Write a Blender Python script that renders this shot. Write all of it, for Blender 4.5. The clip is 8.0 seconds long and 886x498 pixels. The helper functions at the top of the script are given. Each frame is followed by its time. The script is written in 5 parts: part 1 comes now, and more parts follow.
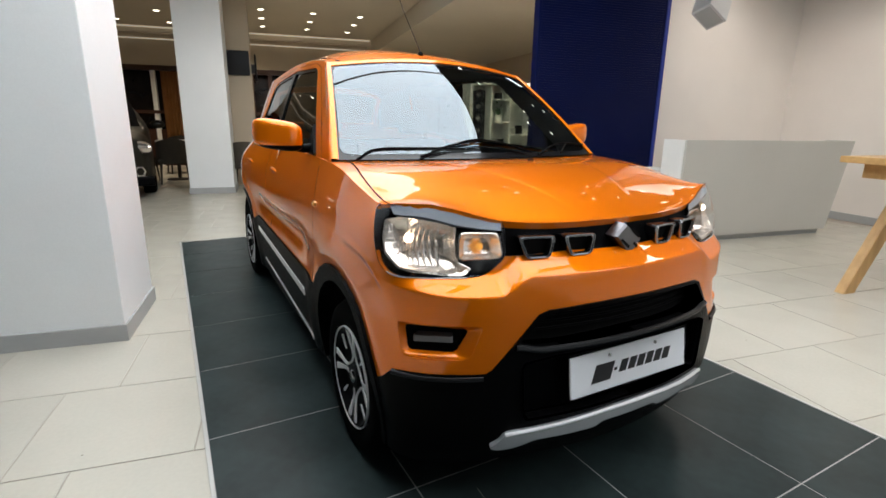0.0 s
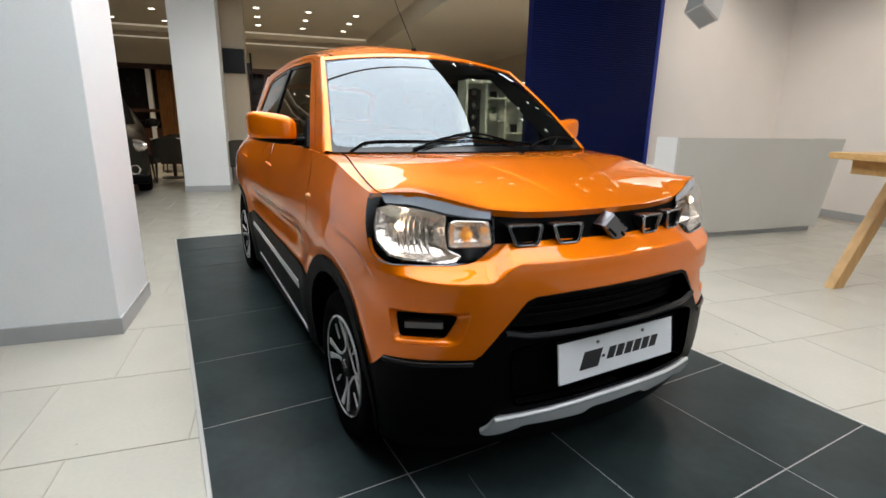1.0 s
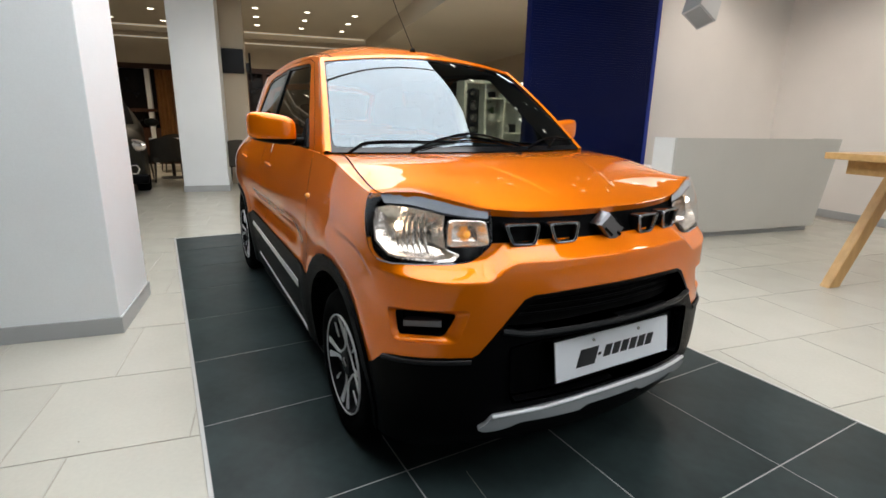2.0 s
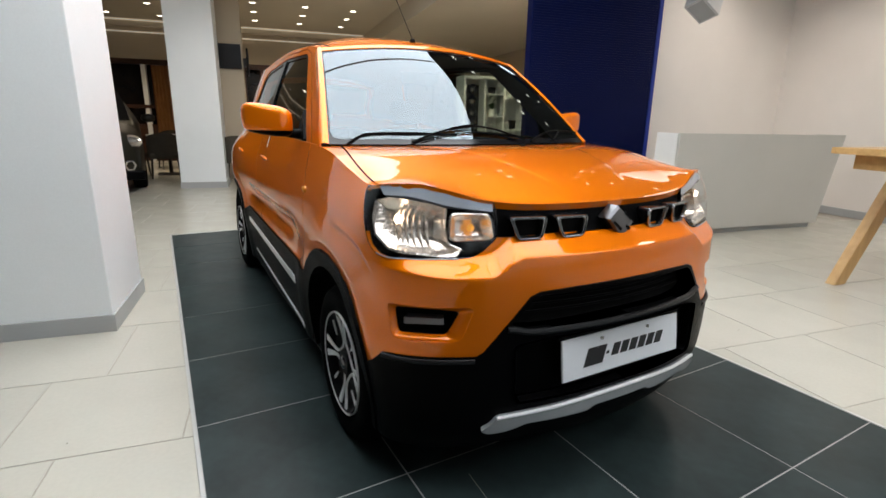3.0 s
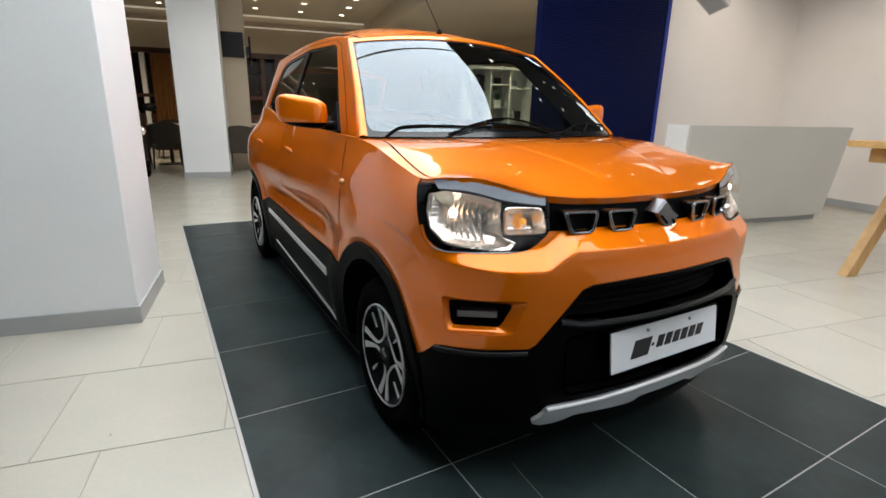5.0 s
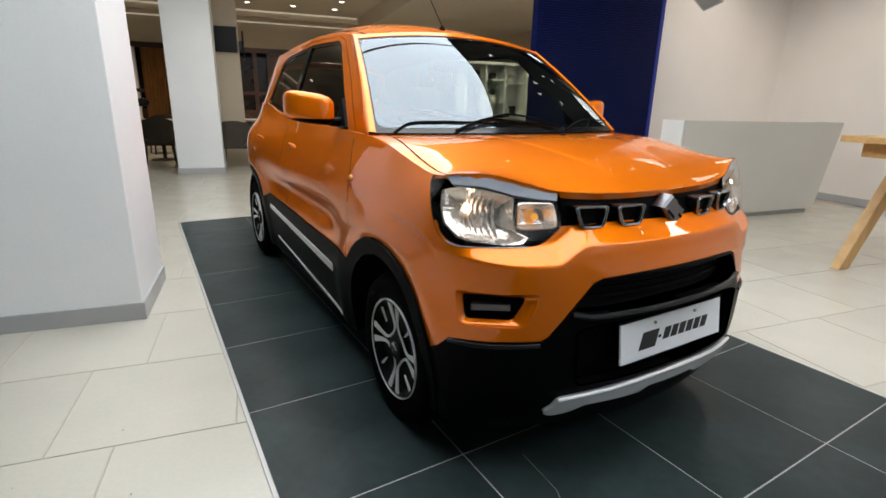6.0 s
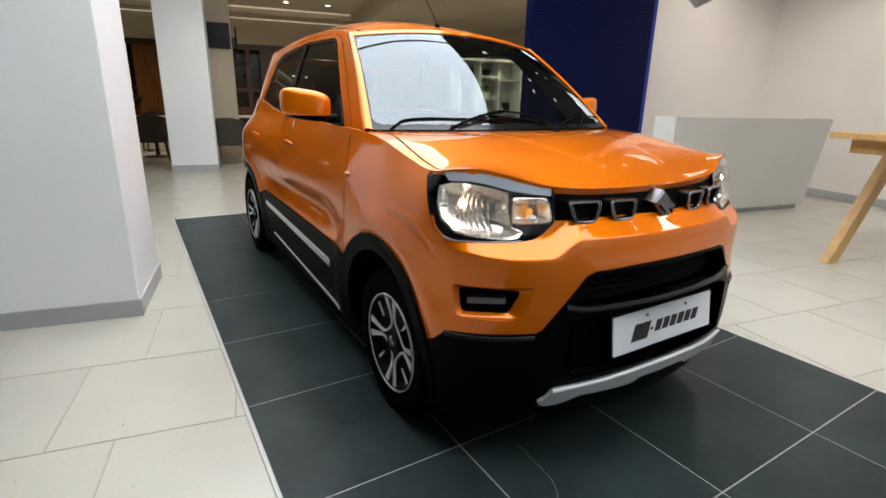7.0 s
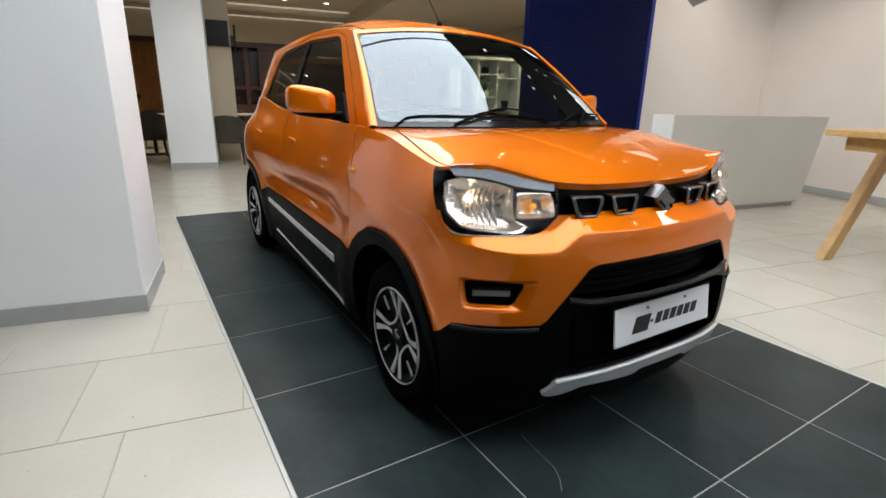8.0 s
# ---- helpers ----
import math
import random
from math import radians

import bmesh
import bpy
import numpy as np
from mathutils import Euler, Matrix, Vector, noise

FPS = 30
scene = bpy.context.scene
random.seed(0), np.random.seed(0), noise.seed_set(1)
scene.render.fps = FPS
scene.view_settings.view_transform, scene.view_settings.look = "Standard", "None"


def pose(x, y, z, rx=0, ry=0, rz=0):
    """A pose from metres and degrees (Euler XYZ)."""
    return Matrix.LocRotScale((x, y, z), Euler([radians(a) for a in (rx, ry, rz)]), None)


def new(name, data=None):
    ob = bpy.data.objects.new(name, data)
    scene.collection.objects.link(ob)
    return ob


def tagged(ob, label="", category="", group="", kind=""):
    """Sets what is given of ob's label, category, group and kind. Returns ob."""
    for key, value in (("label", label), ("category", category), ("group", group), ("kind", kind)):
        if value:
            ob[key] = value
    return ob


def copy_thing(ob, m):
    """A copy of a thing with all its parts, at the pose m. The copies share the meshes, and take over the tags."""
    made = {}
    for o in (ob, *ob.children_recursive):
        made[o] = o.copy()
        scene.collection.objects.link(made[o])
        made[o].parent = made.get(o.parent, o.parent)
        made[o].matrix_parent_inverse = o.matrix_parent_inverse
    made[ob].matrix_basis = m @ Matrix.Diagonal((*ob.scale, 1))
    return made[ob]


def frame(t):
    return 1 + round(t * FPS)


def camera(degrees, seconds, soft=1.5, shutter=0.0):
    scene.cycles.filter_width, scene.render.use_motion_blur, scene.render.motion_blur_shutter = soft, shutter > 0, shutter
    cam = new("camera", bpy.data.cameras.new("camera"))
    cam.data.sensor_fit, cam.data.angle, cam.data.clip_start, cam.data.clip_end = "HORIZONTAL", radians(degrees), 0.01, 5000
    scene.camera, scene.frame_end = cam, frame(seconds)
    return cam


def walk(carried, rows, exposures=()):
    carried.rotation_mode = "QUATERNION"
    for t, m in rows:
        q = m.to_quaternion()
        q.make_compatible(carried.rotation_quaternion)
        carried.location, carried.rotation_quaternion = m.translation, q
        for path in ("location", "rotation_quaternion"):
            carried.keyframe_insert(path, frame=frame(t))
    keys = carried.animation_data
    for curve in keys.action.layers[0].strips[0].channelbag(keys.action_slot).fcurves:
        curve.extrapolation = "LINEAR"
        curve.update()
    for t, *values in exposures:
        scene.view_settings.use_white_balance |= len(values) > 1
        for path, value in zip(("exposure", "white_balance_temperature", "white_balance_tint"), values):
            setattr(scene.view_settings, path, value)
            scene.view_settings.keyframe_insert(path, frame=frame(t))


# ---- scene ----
cam = camera(83.5, 8.0, soft=1.6)
# seconds, place, yaw, pitch, lean
ROWS = [
    (0.0, -1.2186, -1.8881, 1.2071, -28.741, -14.427, 0.953),
    (0.5, -1.2185, -1.9048, 1.1986, -28.993, -14.444, 1.006),
    (1.0, -1.2185, -1.9266, 1.1791, -29.155, -14.391, 1.040),
    (1.5, -1.2312, -1.9481, 1.1899, -29.233, -14.374, 1.060),
    (3.0, -1.2070, -1.8881, 1.1564, -29.455, -14.663, 1.121),
    (3.5, -1.2006, -1.8267, 1.1548, -29.549, -14.858, 1.167),
    (4.0, -1.1981, -1.7922, 1.1163, -29.614, -15.018, 1.156),
    (4.5, -1.2723, -1.7962, 1.1503, -29.840, -15.455, 1.279),
    (5.0, -1.3580, -1.8113, 1.1645, -30.112, -15.761, 1.379),
    (6.5, -1.4344, -1.7960, 1.1697, -31.537, -16.503, 1.356),
    (7.0, -1.4461, -1.8209, 1.1698, -31.789, -16.630, 1.371),
    (7.5, -1.4646, -1.8515, 1.1721, -31.962, -16.706, 1.383),
    (8.0, -1.4883, -1.8383, 1.1667, -32.130, -16.832, 1.417),
]


def aim(x, y, z, yaw, pitch, lean):
    turn = Matrix.Rotation(radians(yaw), 4, "Z") @ Matrix.Rotation(radians(90 + pitch), 4, "X") @ Matrix.Rotation(radians(lean), 4, "Z")
    return Matrix.Translation((x, y, z)) @ turn


walk(cam, [(r[0], aim(*r[1:])) for r in ROWS])

# ---- light ----
HALL = Matrix.Rotation(radians(-10.3), 4, "Z")      # the building's axes against the car's
scene.view_settings.exposure = 0.05
world = bpy.data.worlds.new("world")
scene.world = world
world.use_nodes = True
world.node_tree.nodes["Background"].inputs[0].default_value = (0.6, 0.7, 0.8, 1)
world.node_tree.nodes["Background"].inputs[1].default_value = 0.1


def spot_lamp(name, place, power, colour, cone=100, soft=0.05):
    data = bpy.data.lights.new(name, "SPOT")
    data.energy, data.color, data.spot_size, data.spot_blend, data.shadow_soft_size = power, colour, radians(cone), 0.7, soft
    ob = new(name, data)
    ob.matrix_world = Matrix.Translation(place)
    return ob


# ---- materials ----
def material(name, colour, rough=0.5, metal=0.0, coat=0.0, vary=0.0, scale=6.0, fine=0.0, fine_scale=120.0, bump=0.0,
             bump_scale=200.0, rough_vary=0.0, glow=None, power=0.0, random_tone=0.0, trans=0.0, ior=1.45, alpha=1.0, spec=0.5):
    mat = bpy.data.materials.new(name)
    mat.use_nodes = True
    nodes, links = mat.node_tree.nodes, mat.node_tree.links
    bsdf = nodes["Principled BSDF"]
    bsdf.inputs["Base Color"].default_value = (*colour, 1)
    bsdf.inputs["Roughness"].default_value = rough
    bsdf.inputs["Metallic"].default_value = metal
    bsdf.inputs["Coat Weight"].default_value = coat
    bsdf.inputs["Coat Roughness"].default_value = 0.03
    bsdf.inputs["Transmission Weight"].default_value = trans
    bsdf.inputs["IOR"].default_value = ior
    bsdf.inputs["Alpha"].default_value = alpha
    bsdf.inputs["Specular IOR Level"].default_value = spec
    if glow:
        bsdf.inputs["Emission Color"].default_value = (*glow, 1)
        bsdf.inputs["Emission Strength"].default_value = power
    coords = nodes.new("ShaderNodeTexCoord")

    def noise_node(size, detail):
        n = nodes.new("ShaderNodeTexNoise")
        n.inputs["Scale"].default_value, n.inputs["Detail"].default_value = size, detail
        links.new(coords.outputs["Object"], n.inputs["Vector"])
        return n

    if vary or fine or random_tone:
        hue = nodes.new("ShaderNodeHueSaturation")
        hue.inputs["Color"].default_value = (*colour, 1)
        total = None
        for amount, size, detail in ((vary, scale, 5), (fine, fine_scale, 3)):
            if amount:
                n = noise_node(size, detail)
                span = nodes.new("ShaderNodeMapRange")
                span.inputs["From Min"].default_value, span.inputs["From Max"].default_value = 0.3, 0.7
                span.inputs["To Min"].default_value, span.inputs["To Max"].default_value = -amount, amount
                links.new(n.outputs[0], span.inputs["Value"])
                total = add_up(nodes, links, total, span.outputs["Result"])
        if random_tone:
            info = nodes.new("ShaderNodeObjectInfo")
            span = nodes.new("ShaderNodeMapRange")
            span.inputs["To Min"].default_value, span.inputs["To Max"].default_value = -random_tone, random_tone
            links.new(info.outputs["Random"], span.inputs["Value"])
            total = add_up(nodes, links, total, span.outputs["Result"])
        one = nodes.new("ShaderNodeMath")
        one.operation = "ADD"
        one.inputs[1].default_value = 1.0
        links.new(total, one.inputs[0])
        links.new(one.outputs[0], hue.inputs["Value"])
        links.new(hue.outputs["Color"], bsdf.inputs["Base Color"])
    if rough_vary:
        n = noise_node(scale * 2.3, 4)
        span = nodes.new("ShaderNodeMapRange")
        span.inputs["To Min"].default_value, span.inputs["To Max"].default_value = rough - rough_vary, rough + rough_vary
        links.new(n.outputs[0], span.inputs["Value"])
        links.new(span.outputs["Result"], bsdf.inputs["Roughness"])
    if bump:
        n = noise_node(bump_scale, 3)
        b = nodes.new("ShaderNodeBump")
        b.inputs["Strength"].default_value, b.inputs["Distance"].default_value = bump, 0.002
        links.new(n.outputs[0], b.inputs["Height"])
        links.new(b.outputs["Normal"], bsdf.inputs["Normal"])
    return mat


def add_up(nodes, links, a, b):
    if a is None:
        return b
    n = nodes.new("ShaderNodeMath")
    n.operation = "ADD"
    links.new(a, n.inputs[0])
    links.new(b, n.inputs[1])
    return n.outputs[0]


def wood_material(name, dark, light, rough=0.4, grain=(1.0, 16, 16)):
    mat = material(name, light, rough)
    nodes, links = mat.node_tree.nodes, mat.node_tree.links
    coords = nodes.new("ShaderNodeTexCoord")
    mapping = nodes.new("ShaderNodeMapping")
    mapping.inputs["Scale"].default_value = grain
    links.new(coords.outputs["Object"], mapping.inputs["Vector"])
    n = nodes.new("ShaderNodeTexNoise")
    n.inputs["Scale"].default_value, n.inputs["Detail"].default_value, n.inputs["Distortion"].default_value = 1.6, 6, 0.4
    links.new(mapping.outputs["Vector"], n.inputs["Vector"])
    ramp = nodes.new("ShaderNodeValToRGB")
    ramp.color_ramp.elements[0].position, ramp.color_ramp.elements[1].position = 0.35, 0.68
    ramp.color_ramp.elements[0].color, ramp.color_ramp.elements[1].color = (*dark, 1), (*light, 1)
    links.new(n.outputs[0], ramp.inputs["Fac"])
    links.new(ramp.outputs["Color"], nodes["Principled BSDF"].inputs["Base Color"])
    return mat


def pane_material(name, tint, clear, sheen=(1, 1, 1)):
    """A thin pane: gloss by Fresnel over a see-through tint."""
    mat = bpy.data.materials.new(name)
    mat.use_nodes = True
    nodes, links = mat.node_tree.nodes, mat.node_tree.links
    nodes.remove(nodes["Principled BSDF"])
    gloss, clear_node, mix, facing = (nodes.new(n) for n in ("ShaderNodeBsdfGlossy", "ShaderNodeBsdfTransparent", "ShaderNodeMixShader", "ShaderNodeLayerWeight"))
    power, span = nodes.new("ShaderNodeMath"), nodes.new("ShaderNodeMapRange")
    power.operation = "POWER"
    power.inputs[1].default_value = 5.0
    facing.inputs["Blend"].default_value = 0.5
    gloss.inputs["Roughness"].default_value = 0.0
    gloss.inputs["Color"].default_value = (*sheen, 1)
    clear_node.inputs["Color"].default_value = (*tint, 1)
    span.inputs["To Min"].default_value = ((clear - 1) / (clear + 1)) ** 2
    links.new(facing.outputs["Facing"], power.inputs[0])
    links.new(power.outputs[0], span.inputs["Value"])
    links.new(span.outputs["Result"], mix.inputs[0])
    links.new(clear_node.outputs[0], mix.inputs[1])
    links.new(gloss.outputs[0], mix.inputs[2])
    links.new(mix.outputs[0], nodes["Material Output"].inputs["Surface"])
    return mat


PAINT = material("orange_paint", (0.82, 0.184, 0.001), 0.40, 0.55, 1.0, fine=0.03, fine_scale=900, spec=0.0)
PAINT.node_tree.nodes["Principled BSDF"].inputs["Coat IOR"].default_value = 1.50
PAINT.node_tree.nodes["Principled BSDF"].inputs["Coat Roughness"].default_value = 0.012
BLACK_PLASTIC = material("black_plastic", (0.0022, 0.0022, 0.0025), 0.38, spec=0.045, fine=0.15, fine_scale=300, bump=0.25, bump_scale=900)
LIP_HIGHLIGHT = material("lip_highlight", (0.010, 0.010, 0.011), 0.34, spec=0.35, fine=0.2, fine_scale=300)
GLOSS_BLACK = material("gloss_black", (0.008, 0.008, 0.009), 0.12)
SEAM = material("seam_black", (0.003, 0.003, 0.003), 0.8, spec=0.15)
CHROME = material("chrome", (0.75, 0.75, 0.76), 0.08, 1.0)
DARK_CHROME = material("dark_chrome", (0.26, 0.26, 0.27), 0.2, 1.0)
SATIN = material("satin_metal", (0.66, 0.67, 0.69), 0.26, 0.5, fine=0.05, fine_scale=400)
SILVER = material("silver_paint", (0.84, 0.85, 0.86), 0.32, 0.25, fine=0.05, fine_scale=500)
REFLECTOR = material("lamp_reflector", (0.95, 0.87, 0.79), 0.22, 0.82, bump=1.0, bump_scale=70)
BROW = material("lamp_brow", (0.52, 0.56, 0.62), 0.22, 0.3)
LENS = pane_material("lamp_lens", (0.96, 0.97, 0.98), 1.4)
AMBER = material("amber_bulb", (0.9, 0.35, 0.03), 0.15, coat=1.0, glow=(1.0, 0.42, 0.05), power=0.5)
BULB = material("lamp_bulb", (1, 0.95, 0.85), 0.2, glow=(1.0, 0.80, 0.60), power=9.0)
SCREEN_GLASS = pane_material("windscreen_glass", (0.62, 0.68, 0.66), 2.3, (0.72, 0.81, 0.88))
SIDE_GLASS = pane_material("side_glass", (0.50, 0.52, 0.43), 1.55)
REAR_GLASS = pane_material("rear_glass", (0.10, 0.11, 0.10), 1.55)
TYRE = material("tyre_rubber", (0.0025, 0.0025, 0.0025), 0.8, spec=0.03, fine=0.2, fine_scale=80)
RIM_BLACK = material("rim_black", (0.005, 0.005, 0.0055), 0.45, spec=0.1)
CABIN = material("cabin_plastic", (0.018, 0.018, 0.02), 0.6, fine=0.2, fine_scale=200)
FABRIC = material("seat_fabric", (0.03, 0.03, 0.034), 0.9, fine=0.3, fine_scale=400)
PLATE_WHITE = material("plate_white", (0.80, 0.82, 0.85), 0.35, vary=0.03)
INK = material("plate_ink", (0.012, 0.012, 0.014), 0.5)
WALL = material("wall_paint", (0.80, 0.75, 0.70), 0.75, vary=0.03, scale=1.3, fine=0.015, bump=0.1, bump_scale=150)
COLUMN = material("column_paint", (0.82, 0.85, 0.862), 0.7, vary=0.025, scale=1.7, fine=0.015, bump=0.1, bump_scale=150)
BEIGE = material("lounge_paint", (0.50, 0.43, 0.33), 0.8, vary=0.03, scale=1.0, fine=0.02)
DARK_CEILING = material("dark_ceiling_paint", (0.055, 0.052, 0.048), 0.85, vary=0.1, scale=0.8)
CEILING = material("ceiling_paint", (0.62, 0.56, 0.46), 0.85, vary=0.03, scale=0.8)
SKIRTING = material("skirting_grey", (0.40, 0.41, 0.41), 0.45, vary=0.05, scale=3)
LIGHT_TILE = material("pale_porcelain", (0.50, 0.48, 0.413), 0.22, vary=0.035, scale=2.2, fine=0.02, fine_scale=60, rough_vary=0.08, random_tone=0.02)
GROUT = material("grout_grey", (0.37, 0.34, 0.29), 0.85, fine=0.1)
DARK_TILE = material("slate_tile", (0.0225, 0.0335, 0.0340), 0.34, spec=0.17, vary=0.34, scale=3.2, fine=0.10, fine_scale=22, rough_vary=0.09, random_tone=0.07)
DARK_GROUT = material("pale_grout", (0.36, 0.35, 0.34), 0.8, fine=0.1)
TRIM = material("edge_trim", (0.48, 0.48, 0.46), 0.4, 0.3)
NAVY = material("navy_panel", (0.0012, 0.0052, 0.052), 0.42, spec=0.16, vary=0.1, scale=2)
NAVY_EDGE = material("blue_edge", (0.012, 0.03, 0.24), 0.4)
DESK = material("desk_laminate", (0.52, 0.51, 0.47), 0.45, vary=0.03, scale=1.5, fine=0.03, fine_scale=90)
DESK_WHITE = material("desk_white", (0.78, 0.78, 0.76), 0.4, vary=0.02)
OAK = wood_material("oak_wood", (0.50, 0.30, 0.115), (0.60, 0.37, 0.15))
OAK_UPRIGHT = wood_material("oak_upright", (0.50, 0.30, 0.115), (0.60, 0.37, 0.15), grain=(16, 16, 1.5))
DARK_WOOD = wood_material("dark_veneer", (0.035, 0.013, 0.006), (0.075, 0.03, 0.014), 0.35)
CURTAIN = material("curtain_brown", (0.34, 0.15, 0.05), 0.8, vary=0.15, scale=5)
LOUNGE_DARK = material("dark_opening", (0.018, 0.012, 0.009), 0.25, vary=0.2)
CHAIR_CLOTH = material("chair_olive", (0.045, 0.038, 0.028), 0.85, vary=0.12, scale=8, fine=0.15)
LEG_DARK = material("chair_leg", (0.02, 0.016, 0.013), 0.4)
TABLE_TOP = material("table_grey", (0.35, 0.36, 0.36), 0.35, vary=0.05)
OLIVE_PAINT = material("olive_paint", (0.011, 0.0098, 0.006), 0.45, 0.0, 0.12, spec=0.2)
TV_BLACK = material("tv_black", (0.005, 0.005, 0.006), 0.35, spec=0.2)
LAMP_GLOW = material("lamp_glow", (1, 0.97, 0.9), 0.5, glow=(1.0, 0.9, 0.74), power=6.5)
COVE_GLOW = material("cove_glow", (1, 0.95, 0.85), 0.5, glow=(1.0, 0.88, 0.72), power=0.24)
FRONT_GLOW = material("front_glow_board", (0.8, 0.85, 0.9), 0.9, glow=(0.90, 0.96, 1.0), power=0.2)
SOFT_PANEL = material("dimmed_lightbox", (0.9, 0.9, 0.9), 0.5, glow=(0.92, 0.96, 1.0), power=3.7)
SKY_PANEL = material("luminous_ceiling", (0.9, 0.9, 0.9), 0.5, glow=(0.90, 0.96, 1.0), power=4.9)
WHITE_PAINT = material("white_paint", (0.80, 0.80, 0.78), 0.5, vary=0.02)
LEAF = material("leaf_green", (0.05, 0.12, 0.03), 0.5, vary=0.3, scale=20)
FIXTURE = material("fixture_grey", (0.62, 0.62, 0.62), 0.4)
SLOT_RIM = material("slot_rim", (0.40, 0.40, 0.41), 0.18, 1.0)
BADGE = material("badge_dark", (0.17, 0.17, 0.18), 0.36, 1.0)
STICKER = material("sticker_pale", (0.62, 0.70, 0.70), 0.4, vary=0.2, scale=60)
# dark colour of the unseen south walls, keeps reflections in the car dim
DIM_SURROUND = material("dim_surround", (0.05, 0.05, 0.052), 0.6, vary=0.1, scale=1.2)


# ---- building helpers ----
def thing(name, m, label, category, group="", kind=""):
    ob = new(name)
    ob.matrix_world = m
    return tagged(ob, label, category, group, kind)


def mesh_of(name, bm, mat, smooth=False):
    me = bpy.data.meshes.new(name)
    bmesh.ops.recalc_face_normals(bm, faces=bm.faces)
    bm.to_mesh(me)
    bm.free()
    me.materials.append(mat)
    if smooth:
        me.shade_smooth()
        me.set_sharp_from_angle(angle=radians(38))
    return me


def part(name, bm, mat, parent, label="", smooth=False):
    ob = new(name, mesh_of(name, bm, mat, smooth))
    ob.parent = parent
    return tagged(ob, label)


def solid(name, bm, mat, m, label, category="", kind="structure", smooth=False):
    ob = new(name, mesh_of(name, bm, mat, smooth))
    ob.matrix_world = m
    return tagged(ob, label, category, kind=kind)


def add_box(bm, x0, x1, y0, y1, z0, z1, bevel=0.0, m=None, segments=2):
    made = bmesh.ops.create_cube(bm, size=1)["verts"]
    for v in made:
        v.co = Vector(((x0 + x1) / 2 + v.co.x * (x1 - x0), (y0 + y1) / 2 + v.co.y * (y1 - y0), (z0 + z1) / 2 + v.co.z * (z1 - z0)))
    if m:
        for v in made:
            v.co = m @ v.co
    if bevel:
        edges = list({e for v in made for e in v.link_edges})
        bmesh.ops.bevel(bm, geom=edges, offset=bevel, segments=segments, profile=0.5, affect="EDGES", clamp_overlap=True)
    return bm


def box(*a, **k):
    return add_box(bmesh.new(), *a, **k)


def add_rod(bm, a, b, r0, r1=None, sides=12):
    a, b = Vector(a), Vector(b)
    d = b - a
    m = Matrix.Translation((a + b) / 2) @ d.to_track_quat("Z", "Y").to_matrix().to_4x4()
    bmesh.ops.create_cone(bm, cap_ends=True, segments=sides, radius1=r0, radius2=r0 if r1 is None else r1, depth=d.length, matrix=m)
    return bm


def rod(*a, **k):
    return add_rod(bmesh.new(), *a, **k)


def add_tube(bm, points, r, sides=8):
    points = [Vector(p) for p in points]
    rings = []
    for i, p in enumerate(points):
        d = points[min(i + 1, len(points) - 1)] - points[max(i - 1, 0)]
        q = d.to_track_quat("Z", "Y")
        rings.append([bm.verts.new(p + q @ Vector((r * math.cos(t), r * math.sin(t), 0))) for t in (2 * math.pi * k / sides for k in range(sides))])
    for a, b in zip(rings, rings[1:]):
        for k in range(sides):
            bm.faces.new((a[k], a[(k + 1) % sides], b[(k + 1) % sides], b[k]))
    bm.faces.new(rings[0])
    bm.faces.new(rings[-1])
    return bm


def add_lathe(bm, profile, steps=40, m=None):
    """Turns (radius, height) pairs round the z axis."""
    rings = []
    for r, h in profile:
        ring = [bm.verts.new((r * math.cos(2 * math.pi * k / steps), r * math.sin(2 * math.pi * k / steps), h)) for k in range(steps)]
        rings.append(ring)
    for a, b in zip(rings, rings[1:]):
        for k in range(steps):
            bm.faces.new((a[k], a[(k + 1) % steps], b[(k + 1) % steps], b[k]))
    if m:
        for ring in rings:
            for v in ring:
                v.co = m @ v.co
    return bm


def add_prism(bm, outline, y0, y1, m=None):
    """A plate with an outline in x and z, from y0 to y1."""
    front = [bm.verts.new((x, y0, z)) for x, z in outline]
    back = [bm.verts.new((x, y1, z)) for x, z in outline]
    n = len(outline)
    bm.faces.new(front)
    bm.faces.new(back[::-1])
    for i in range(n):
        bm.faces.new((front[i], back[i], back[(i + 1) % n], front[(i + 1) % n]))
    if m:
        for v in front + back:
            v.co = m @ v.co
    return bm


def curve_at(table, v):
    """A smooth curve through (place, value) pairs."""
    if v <= table[0][0]:
        return table[0][1]
    if v >= table[-1][0]:
        return table[-1][1]
    n = len(table)

    def slope(j):
        a, b = table[max(j - 1, 0)], table[min(j + 1, n - 1)]
        return (b[1] - a[1]) / (b[0] - a[0])

    for i in range(n - 1):
        if v <= table[i + 1][0]:
            h = table[i + 1][0] - table[i][0]
            t = (v - table[i][0]) / h
            return ((2 * t**3 - 3 * t * t + 1) * table[i][1] + (t**3 - 2 * t * t + t) * h * slope(i)
                    + (3 * t * t - 2 * t**3) * table[i + 1][1] + (t**3 - t * t) * h * slope(i + 1))


def step(t):
    t = min(max(t, 0.0), 1.0)
    return t * t * (3 - 2 * t)


# ---- the hall ----
FLOOR_OB = solid("floor", box(-9.0, 6.6, -8.0, 12.6, -0.20, -0.003), GROUT, HALL, "pale porcelain tiled showroom floor with grey grout", "floor")
H_HALL, H_LOUNGE, H_LOW = 3.6, 3.2, 2.86


def wall(name, x0, x1, y0, y1, z0, z1, mat, label):
    return solid(name, box(x0, x1, y0, y1, z0, z1), mat, HALL, label, "wall")


